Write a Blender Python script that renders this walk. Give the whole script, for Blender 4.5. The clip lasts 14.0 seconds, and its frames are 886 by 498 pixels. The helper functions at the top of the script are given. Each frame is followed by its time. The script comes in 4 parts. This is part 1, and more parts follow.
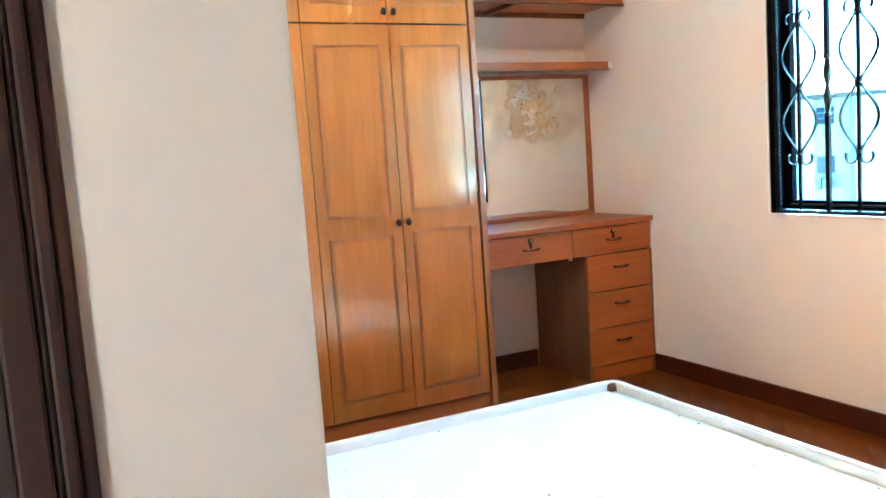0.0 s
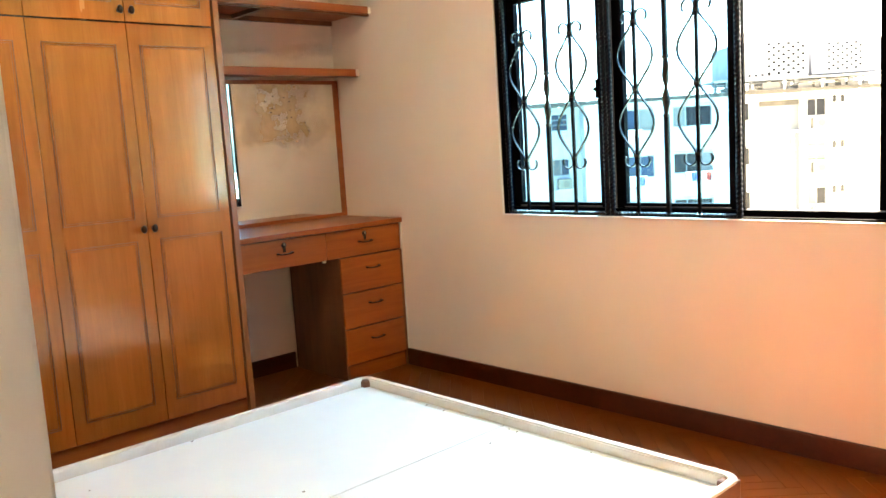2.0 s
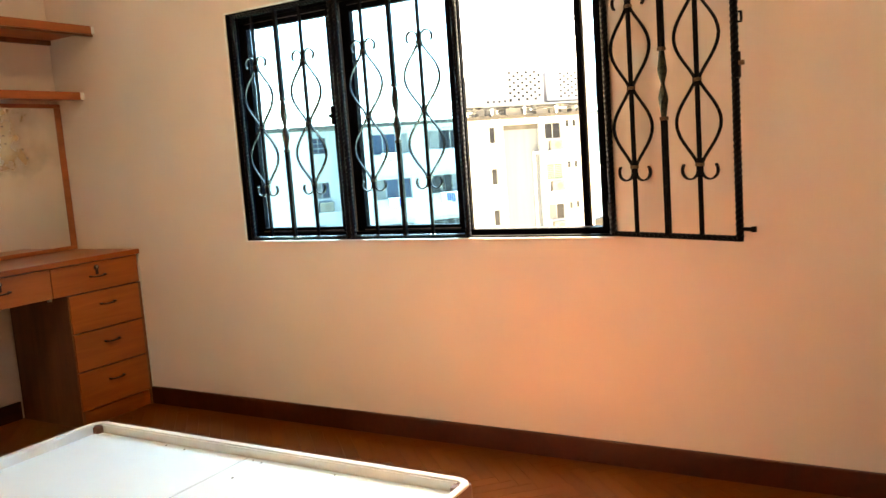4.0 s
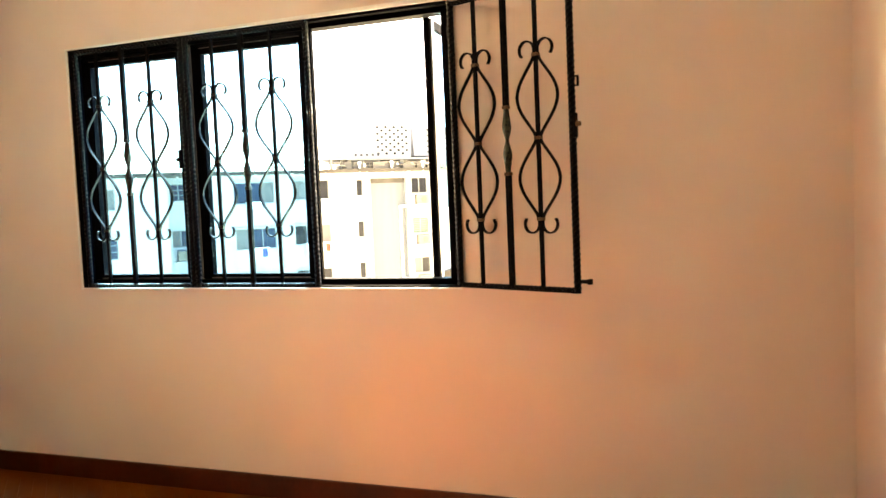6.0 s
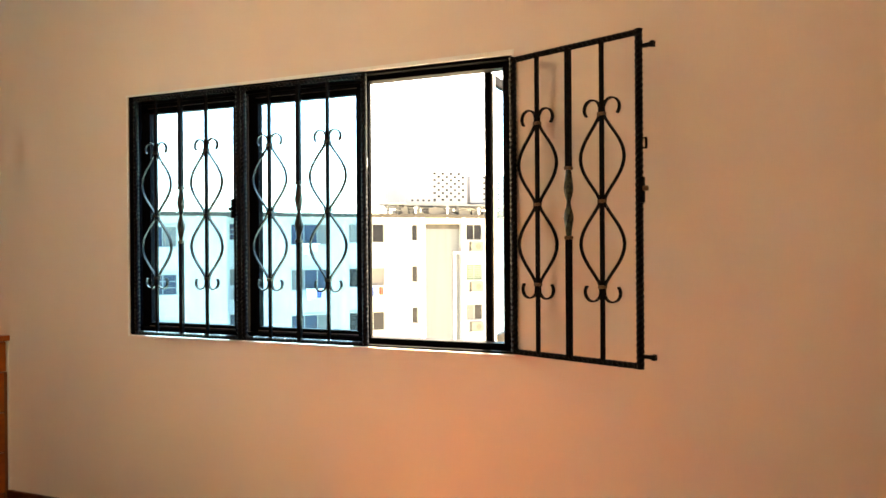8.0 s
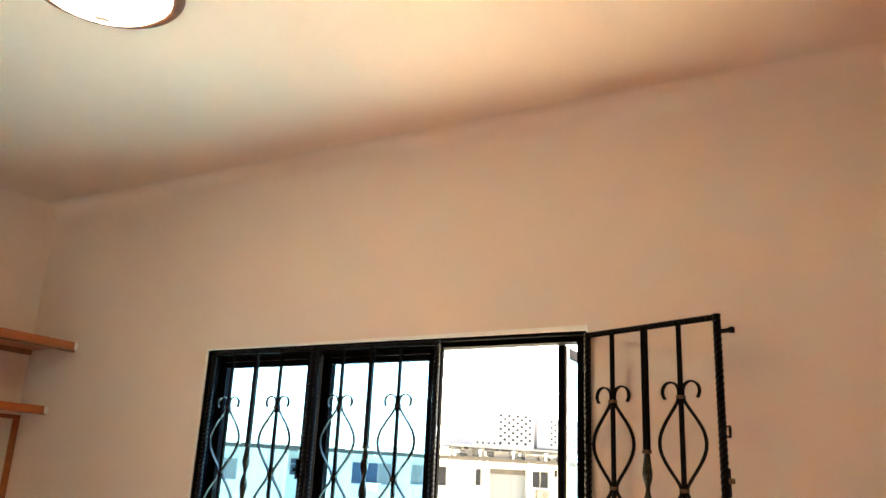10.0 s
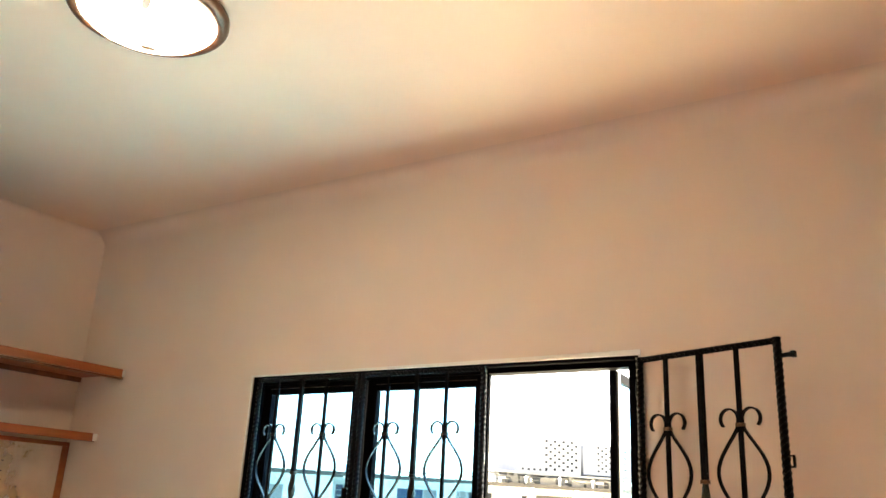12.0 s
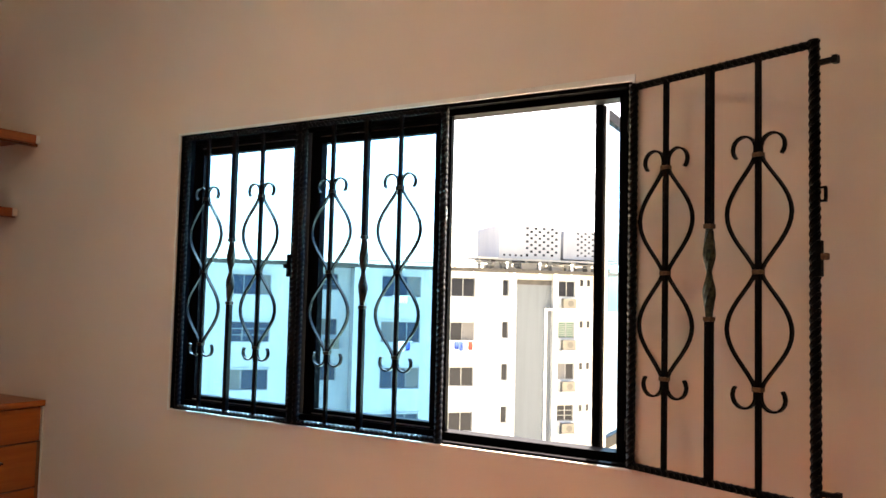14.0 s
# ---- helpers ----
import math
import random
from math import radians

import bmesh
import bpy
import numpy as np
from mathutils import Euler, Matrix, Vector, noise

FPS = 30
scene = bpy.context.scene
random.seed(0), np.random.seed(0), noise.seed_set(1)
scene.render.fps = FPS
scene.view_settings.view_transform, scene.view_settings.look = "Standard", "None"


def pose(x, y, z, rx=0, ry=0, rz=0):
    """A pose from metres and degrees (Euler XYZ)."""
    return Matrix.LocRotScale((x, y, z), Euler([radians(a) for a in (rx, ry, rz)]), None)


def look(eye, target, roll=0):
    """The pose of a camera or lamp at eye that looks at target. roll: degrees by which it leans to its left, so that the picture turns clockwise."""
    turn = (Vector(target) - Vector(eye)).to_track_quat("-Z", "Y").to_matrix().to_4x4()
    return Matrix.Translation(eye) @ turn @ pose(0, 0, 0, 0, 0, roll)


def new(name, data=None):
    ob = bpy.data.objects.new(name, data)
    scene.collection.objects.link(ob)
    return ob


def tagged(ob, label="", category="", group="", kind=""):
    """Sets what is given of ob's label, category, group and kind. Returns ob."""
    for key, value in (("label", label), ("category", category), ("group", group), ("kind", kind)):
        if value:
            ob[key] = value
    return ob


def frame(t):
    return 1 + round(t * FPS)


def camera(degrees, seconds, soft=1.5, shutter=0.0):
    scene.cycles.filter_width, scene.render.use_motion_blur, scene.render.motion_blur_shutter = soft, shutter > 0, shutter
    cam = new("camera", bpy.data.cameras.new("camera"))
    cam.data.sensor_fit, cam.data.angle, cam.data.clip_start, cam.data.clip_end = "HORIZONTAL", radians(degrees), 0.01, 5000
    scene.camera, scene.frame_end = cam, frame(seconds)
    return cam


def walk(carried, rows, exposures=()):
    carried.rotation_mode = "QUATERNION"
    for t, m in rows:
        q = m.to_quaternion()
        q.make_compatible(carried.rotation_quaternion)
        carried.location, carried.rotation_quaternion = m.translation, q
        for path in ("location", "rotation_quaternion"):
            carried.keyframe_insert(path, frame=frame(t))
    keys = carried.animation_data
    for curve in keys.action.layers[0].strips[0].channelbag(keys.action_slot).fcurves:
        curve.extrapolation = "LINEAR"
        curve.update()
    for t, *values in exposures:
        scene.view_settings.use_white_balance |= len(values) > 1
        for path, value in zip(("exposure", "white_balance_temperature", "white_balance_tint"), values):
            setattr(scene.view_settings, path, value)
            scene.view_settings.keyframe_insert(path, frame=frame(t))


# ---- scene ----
cam = camera(57.8, 14.0)
PATH = [
    (0, (-0.128, -0.06, 1.215), (0.739, 1.729, 0.995), -4.0),
    (0.5, (-0.131, -0.089, 1.207), (0.867, 1.629, 0.975), -4.4),
    (1, (-0.137, -0.114, 1.207), (0.985, 1.525, 0.976), -4.5),
    (1.5, (-0.139, -0.144, 1.216), (1.097, 1.409, 0.973), -4.2),
    (2, (-0.142, -0.152, 1.226), (1.207, 1.302, 0.972), -3.6),
    (2.5, (-0.119, -0.163, 1.222), (1.334, 1.186, 0.961), -3.6),
    (3, (-0.106, -0.183, 1.217), (1.448, 1.049, 0.957), -3.7),
    (3.5, (-0.111, -0.209, 1.22), (1.533, 0.902, 0.975), -3.8),
    (4, (-0.1, -0.244, 1.23), (1.614, 0.759, 0.993), -4.2),
    (4.2, (-0.097, -0.251, 1.23), (1.644, 0.706, 0.995), -4.2),
    (6.3, (-0.062, -0.301, 1.215), (1.814, 0.385, 1.104), -2.2),
    (6.5, (-0.058, -0.295, 1.221), (1.816, 0.396, 1.126), -2.0),
    (7, (-0.035, -0.278, 1.231), (1.828, 0.448, 1.156), -1.7),
    (7.5, (0.012, -0.263, 1.246), (1.853, 0.514, 1.172), -1.3),
    (8, (0.059, -0.248, 1.267), (1.881, 0.576, 1.259), -0.4),
    (8.5, (0.082, -0.229, 1.298), (1.88, 0.635, 1.436), 0.9),
    (9, (0.07, -0.227, 1.327), (1.833, 0.666, 1.629), 1.6),
    (9.2, (0.074, -0.229, 1.338), (1.82, 0.676, 1.702), 1.8),
    (11.3, (0.025, -0.2, 1.424), (1.616, 0.773, 2.145), 3.5),
    (11.5, (0.037, -0.193, 1.424), (1.628, 0.79, 2.132), 3.1),
    (12, (0.094, -0.193, 1.395), (1.693, 0.835, 2.018), 3.0),
    (12.5, (0.167, -0.168, 1.361), (1.789, 0.89, 1.862), 2.9),
    (13, (0.249, -0.116, 1.345), (1.903, 0.947, 1.714), 3.2),
    (13.5, (0.438, -0.049, 1.348), (2.125, 0.996, 1.599), 2.8),
    (14, (0.604, 0.013, 1.325), (2.317, 1.038, 1.449), 1.4),
]
EXPOSURES = [
    (0, 6.37, 6100, 3), (0.5, 6.29, 7000, 6), (1, 6.08, 7450, 10), (1.5, 5.94, 8050, 10), (3, 5.63, 8950, 12), (4, 5.50, 9650, 13), (6.5, 5.39, 9950, 13),
    (7.5, 5.25, 9950, 13), (9, 5.13, 8850, 14), (11.5, 5.25, 8050, 9), (12.5, 5.11, 7950, 10), (13.5, 4.78, 7850, 13), (14, 4.60, 7750, 16),
]
walk(cam, [(t, look(eye, target, roll)) for t, eye, target, roll in PATH], EXPOSURES)

# ---- world, sun, lamp strengths ----
SUN_DIR = Vector((0.60, 0.12, 1.0)).normalized()
world = bpy.data.worlds.new("world")
scene.world = world
world.use_nodes = True
sky = world.node_tree.nodes.new("ShaderNodeTexSky")
sky.sky_type, sky.sun_disc = "NISHITA", False
sky.sun_elevation = math.asin(SUN_DIR.z)
sky.sun_rotation = math.atan2(SUN_DIR.x, SUN_DIR.y)
sky.dust_density, sky.air_density = 3.0, 1.0
world.node_tree.nodes["Background"].inputs[1].default_value = 0.065
world.node_tree.links.new(sky.outputs[0], world.node_tree.nodes["Background"].inputs[0])
sun = new("sun", bpy.data.lights.new("sun", "SUN"))
sun.data.energy, sun.data.angle, sun.data.color = 5.0, radians(0.5), (1.0, 0.95, 0.87)
sun.matrix_world = look(SUN_DIR * 30, (0, 0, 0))
LAMP_GLOW = 0.8

# ---- plan, in metres ----
WX, WY_BACK, WY_FAR, CEIL = 2.75, -0.625, 3.82, 2.81   # window wall, wall behind, wardrobe wall, ceiling
STUB_Y, STUB_X, LEFT_X, ENTRY_X = 0.494, 0.035, -0.17, -1.25
WIN_Y0, WIN_Y1, WIN_Z0, WIN_Z1 = 0.697, 2.508, 0.880, 1.940

# ---- materials ----


def material(name, base, rough=0.5, metal=0.0, spec=0.5):
    m = bpy.data.materials.new(name)
    m.use_nodes = True
    b = m.node_tree.nodes["Principled BSDF"]
    b.inputs["Base Color"].default_value = (*base, 1)
    b.inputs["Roughness"].default_value = rough
    b.inputs["Metallic"].default_value = metal
    b.inputs["Specular IOR Level"].default_value = spec
    return m


def node(m, kind, **values):
    n = m.node_tree.nodes.new(kind)
    for key, value in values.items():
        n.inputs[key].default_value = value
    return n


def link(m, a, b):
    m.node_tree.links.new(a, b)


def coords(m, scale=(1, 1, 1), source="Object", turn=(0, 0, 0)):
    tc = m.node_tree.nodes.new("ShaderNodeTexCoord")
    mp = node(m, "ShaderNodeMapping", Scale=scale, Rotation=turn)
    link(m, tc.outputs[source], mp.inputs["Vector"])
    return mp.outputs[0]


def ramp(m, fac, stops):
    r = m.node_tree.nodes.new("ShaderNodeValToRGB")
    e = r.color_ramp.elements
    while len(e) < len(stops):
        e.new(0.5)
    for el, (pos, col) in zip(e, stops):
        el.position, el.color = pos, (*col, 1)
    link(m, fac, r.inputs[0])
    return r.outputs[0]


def mixed(m, fac, a, b, mode="MIX"):
    n = m.node_tree.nodes.new("ShaderNodeMix")
    n.data_type, n.blend_type = "RGBA", mode
    for value, socket in ((fac, n.inputs[0]), (a, n.inputs[6]), (b, n.inputs[7])):
        if isinstance(value, (int, float, tuple)):
            socket.default_value = value
        else:
            link(m, value, socket)
    return n.outputs[2]


def noise_tex(m, vec, scale, detail=4.0, rough=0.55, distortion=0.0):
    n = node(m, "ShaderNodeTexNoise", Scale=scale, Detail=detail, Roughness=rough, Distortion=distortion)
    link(m, vec, n.inputs["Vector"])
    return n.outputs["Fac"]


def bump(m, height, strength, distance):
    n = node(m, "ShaderNodeBump", Strength=strength, Distance=distance)
    link(m, height, n.inputs["Height"])
    link(m, n.outputs[0], m.node_tree.nodes["Principled BSDF"].inputs["Normal"])


def rough_range(m, fac, low, high):
    n = node(m, "ShaderNodeMapRange")
    n.inputs["To Min"].default_value, n.inputs["To Max"].default_value = low, high
    link(m, fac, n.inputs["Value"])
    link(m, n.outputs[0], m.node_tree.nodes["Principled BSDF"].inputs["Roughness"])


def base_of(m):
    return m.node_tree.nodes["Principled BSDF"].inputs["Base Color"]


def plaster(name, tone):
    """Emulsion paint on skimmed plaster: faint roller stipple, broad patches, a few scuffs."""
    m = material(name, tone, 0.75, spec=0.25)
    v = coords(m)
    broad = noise_tex(m, v, 1.3, 3)
    fine = noise_tex(m, v, 160, 3)
    low = tuple(c * 0.94 for c in tone)
    high = tuple(min(c * 1.03, 0.95) for c in tone)
    c = ramp(m, broad, [(0.3, low), (0.7, high)])
    scuff = ramp(m, noise_tex(m, v, 7.0, 8, 0.75), [(0.66, (0, 0, 0)), (0.76, (1, 1, 1))])
    c = mixed(m, mixed(m, 0.10, (0, 0, 0, 1), scuff), c, (*[x * 0.72 for x in tone], 1))
    link(m, c, base_of(m))
    rough_range(m, broad, 0.62, 0.85)
    mid = noise_tex(m, v, 14, 3)
    both = node(m, "ShaderNodeMath")
    both.operation = "ADD"
    link(m, fine, both.inputs[0])
    link(m, mid, both.inputs[1])
    bump(m, both.outputs[0], 0.10, 0.002)
    return m


def veneer(name, dark, light, rough=(0.22, 0.36), upright=True, scale=1.0, blotch=0.28):
    """Varnished wood veneer with long grain, pores and blotches."""
    m = material(name, light, 0.3, spec=0.9)
    stretch = (9 * scale, 9 * scale, 0.55 * scale) if upright else (0.55 * scale, 9 * scale, 9 * scale)
    v = coords(m, stretch)
    info = m.node_tree.nodes.new("ShaderNodeObjectInfo")
    shift = node(m, "ShaderNodeVectorMath")
    shift.operation = "MULTIPLY_ADD"
    link(m, info.outputs["Random"], shift.inputs[0])
    shift.inputs[1].default_value = (37, 19, 53)
    link(m, v, shift.inputs[2])
    grain = noise_tex(m, shift.outputs[0], 2.2, 7, 0.62, 1.6)
    pores = noise_tex(m, shift.outputs[0], 22, 4, 0.7)
    patch = noise_tex(m, coords(m, (6.5, 6.5, 0.9) if upright else (0.9, 3.5, 3.5)), 1.6, 3)
    c = ramp(m, grain, [(0.25, dark), (0.75, light)])
    p = ramp(m, pores, [(0.32, tuple(x * 0.72 for x in dark)), (0.48, (1, 1, 1))])
    c = mixed(m, 0.14, c, p, "MULTIPLY")
    q = ramp(m, patch, [(0.35, (1 - blotch,) * 3), (0.65, (1, 1, 1))])
    c = mixed(m, 1.0, c, q, "MULTIPLY")
    tint = node(m, "ShaderNodeMapRange")
    tint.inputs["To Min"].default_value, tint.inputs["To Max"].default_value = 0.88, 1.08
    link(m, info.outputs["Random"], tint.inputs["Value"])
    hsv = node(m, "ShaderNodeHueSaturation")
    link(m, tint.outputs[0], hsv.inputs["Value"])
    link(m, c, hsv.inputs["Color"])
    link(m, hsv.outputs[0], base_of(m))
    rough_range(m, patch, *rough)
    bump(m, pores, 0.08, 0.001)
    return m


WALL = plaster("cream_wall_paint", (0.80, 0.675, 0.593))
# The stub's off-white is greyed and darkened to paint in its shade.
STUB_PAINT = plaster("toned_down_hall_paint", (0.50, 0.485, 0.463))
CEILING = plaster("ceiling_paint", (0.87, 0.72, 0.61))
EDGE = plaster("white_reveal_paint", (0.86, 0.84, 0.80))
DOOR_WOOD = veneer("honey_oak_veneer", (0.40, 0.106, 0.017), (0.52, 0.152, 0.028), (0.20, 0.30), blotch=0.16)
coat = DOOR_WOOD.node_tree.nodes["Principled BSDF"].inputs
coat["Coat Weight"].default_value, coat["Coat Roughness"].default_value, coat["Coat IOR"].default_value = 0.55, 0.10, 1.6
coat["IOR"].default_value = 1.7
coat["Specular Tint"].default_value = (1.0, 0.74, 0.42, 1)
CARCASS = veneer("oak_edge_veneer", (0.28, 0.082, 0.020), (0.41, 0.145, 0.036), (0.25, 0.38))
DESK_WOOD = veneer("reddish_oak_veneer", (0.31, 0.068, 0.011), (0.42, 0.112, 0.020), (0.25, 0.40), upright=False)
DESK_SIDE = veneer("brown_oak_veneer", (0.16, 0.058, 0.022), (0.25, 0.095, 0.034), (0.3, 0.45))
SHELF_WOOD = veneer("reddish_shelf_veneer", (0.34, 0.092, 0.028), (0.47, 0.142, 0.044), (0.3, 0.45), upright=False)
MOULDING = material("dark_brown_bead", (0.19, 0.062, 0.018), 0.4)
DARK_GAP = material("dark_gap", (0.02, 0.009, 0.005), 0.8)
SKIRT = veneer("merbau_skirting", (0.055, 0.010, 0.003), (0.085, 0.016, 0.004), (0.25, 0.42), upright=False, scale=0.7)
CASING = veneer("dark_door_casing", (0.016, 0.006, 0.005), (0.040, 0.014, 0.010), (0.40, 0.55))
CASING.node_tree.nodes["Principled BSDF"].inputs["Specular IOR Level"].default_value = 0.18
DOORLEAF = veneer("dark_door_leaf", (0.010, 0.005, 0.004), (0.018, 0.009, 0.007), (0.4, 0.55))
DOORLEAF.node_tree.nodes["Principled BSDF"].inputs["Specular IOR Level"].default_value = 0.3


def parquet():
    m = material("parquet", (0.25, 0.08, 0.03), 0.3)
    info = m.node_tree.nodes.new("ShaderNodeObjectInfo")
    geo = m.node_tree.nodes.new("ShaderNodeNewGeometry")
    add = node(m, "ShaderNodeMath")
    add.operation = "ADD"
    link(m, info.outputs["Random"], add.inputs[0])
    link(m, geo.outputs["Random Per Island"], add.inputs[1])
    frac = node(m, "ShaderNodeMath")
    frac.operation = "FRACT"
    link(m, add.outputs[0], frac.inputs[0])
    tone = ramp(m, frac.outputs[0], [(0.0, (0.135, 0.031, 0.003)), (0.35, (0.152, 0.037, 0.003)), (0.7, (0.172, 0.044, 0.004)), (1.0, (0.140, 0.033, 0.003))])
    uv = coords(m, (3, 40, 1), "UV")
    g = noise_tex(m, uv, 3.0, 5, 0.6, 0.8)
    c = mixed(m, 1.0, tone, ramp(m, g, [(0.3, (0.88, 0.85, 0.82)), (0.7, (1, 1, 1))]), "MULTIPLY")
    wear = noise_tex(m, coords(m), 2.3, 5)
    link(m, c, base_of(m))
    rough_range(m, wear, 0.24, 0.40)
    bump(m, g, 0.03, 0.001)
    return m


PARQUET = parquet()
PARQUET.node_tree.nodes["Principled BSDF"].inputs["Specular IOR Level"].default_value = 0.38
for m in (SKIRT, DESK_SIDE, SHELF_WOOD, DESK_WOOD):
    m.node_tree.nodes["Principled BSDF"].inputs["Specular IOR Level"].default_value = 0.45
IRON = material("black_wrought_iron", (0.012, 0.012, 0.013), 0.30, 0.0, 0.05)
v = coords(IRON)
link(IRON, ramp(IRON, noise_tex(IRON, v, 60, 5, 0.7), [(0.35, (0.003, 0.003, 0.004)), (0.62, (0.007, 0.007, 0.008)), (0.8, (0.026, 0.018, 0.013))]), base_of(IRON))
bump(IRON, noise_tex(IRON, v, 140, 3), 0.35, 0.002)
BRONZE = material("bronze_painted_collar", (0.14, 0.08, 0.035), 0.45, 0.4)
link(BRONZE, ramp(BRONZE, noise_tex(BRONZE, coords(BRONZE), 90, 4), [(0.35, (0.07, 0.035, 0.02)), (0.65, (0.17, 0.095, 0.045))]), base_of(BRONZE))
VERDI = material("aged_green_bronze", (0.055, 0.075, 0.05), 0.4, 0.6)
link(VERDI, ramp(VERDI, noise_tex(VERDI, coords(VERDI), 60, 4), [(0.35, (0.012, 0.018, 0.013)), (0.7, (0.07, 0.075, 0.045))]), base_of(VERDI))
# Darker copy of the bronze: paints the backlit look of grilles before the window.
BACKLIT_BRONZE = material("backlit_dark_bronze", (0.020, 0.016, 0.011), 0.4, 0.2, 0.2)
link(BACKLIT_BRONZE, ramp(BACKLIT_BRONZE, noise_tex(BACKLIT_BRONZE, coords(BACKLIT_BRONZE), 80, 4), [(0.35, (0.006, 0.006, 0.005)), (0.7, (0.034, 0.026, 0.017))]), base_of(BACKLIT_BRONZE))
ALU = material("black_anodised_aluminium", (0.003, 0.003, 0.004), 0.55, 0.0, 0.01)
rough_range(ALU, noise_tex(ALU, coords(ALU), 20, 4), 0.4, 0.6)
GREY_ALU = material("grey_weathered_aluminium", (0.16, 0.16, 0.165), 0.4, 0.5)
link(GREY_ALU, ramp(GREY_ALU, noise_tex(GREY_ALU, coords(GREY_ALU, (6, 6, 1)), 5, 4), [(0.3, (0.11, 0.11, 0.118)), (0.7, (0.19, 0.19, 0.195))]), base_of(GREY_ALU))
KNOB = material("dark_bronze_knob", (0.035, 0.018, 0.010), 0.35, 0.7)
CHROME = material("worn_chrome", (0.62, 0.61, 0.58), 0.22, 1.0)
# White boards; the blue cast of the window light is mixed into their colour.
LAMINATE = material("blue_cast_laminate", (0.80, 0.82, 0.81), 0.28)
v = coords(LAMINATE)
link(LAMINATE, ramp(LAMINATE, noise_tex(LAMINATE, v, 3.5, 5, 0.6), [(0.3, (0.75, 0.86, 0.93)), (0.65, (0.79, 0.90, 0.95))]), base_of(LAMINATE))
rough_range(LAMINATE, noise_tex(LAMINATE, v, 9, 5), 0.22, 0.42)
RAIL_WHITE = material("off_white_rail", (0.72, 0.69, 0.64), 0.4)
link(RAIL_WHITE, ramp(RAIL_WHITE, noise_tex(RAIL_WHITE, coords(RAIL_WHITE), 12, 5, 0.65), [(0.3, (0.70, 0.67, 0.62)), (0.6, (0.76, 0.74, 0.70))]), base_of(RAIL_WHITE))
BED_BROWN = veneer("bed_brown_board", (0.13, 0.040, 0.016), (0.22, 0.075, 0.028), (0.35, 0.5), upright=False)


def tinted_glass():
    """Thin blue-tinted glass: it lets tinted light through and mirrors a little."""
    m = bpy.data.materials.new("blue_tinted_glass")
    m.use_nodes = True
    m.node_tree.nodes.remove(m.node_tree.nodes["Principled BSDF"])
    clear = node(m, "ShaderNodeBsdfTransparent")
    streak = noise_tex(m, coords(m, (1, 6, 1.5)), 3.0, 4)
    link(m, ramp(m, streak, [(0.3, (0.44, 0.73, 0.94)), (0.7, (0.49, 0.77, 0.96))]), clear.inputs["Color"])
    shine = node(m, "ShaderNodeBsdfGlossy", Roughness=0.02)
    facing = node(m, "ShaderNodeLayerWeight", Blend=0.5)
    fres = node(m, "ShaderNodeMath")
    fres.operation = "POWER"
    link(m, facing.outputs["Facing"], fres.inputs[0])
    fres.inputs[1].default_value = 4.0
    gloss = node(m, "ShaderNodeMapRange")
    gloss.inputs["To Min"].default_value, gloss.inputs["To Max"].default_value = 0.03, 0.25
    link(m, fres.outputs[0], gloss.inputs["Value"])
    mix = m.node_tree.nodes.new("ShaderNodeMixShader")
    link(m, gloss.outputs[0], mix.inputs[0])
    link(m, clear.outputs[0], mix.inputs[1])
    link(m, shine.outputs[0], mix.inputs[2])
    link(m, mix.outputs[0], m.node_tree.nodes["Material Output"].inputs["Surface"])
    return m


GLASS = tinted_glass()


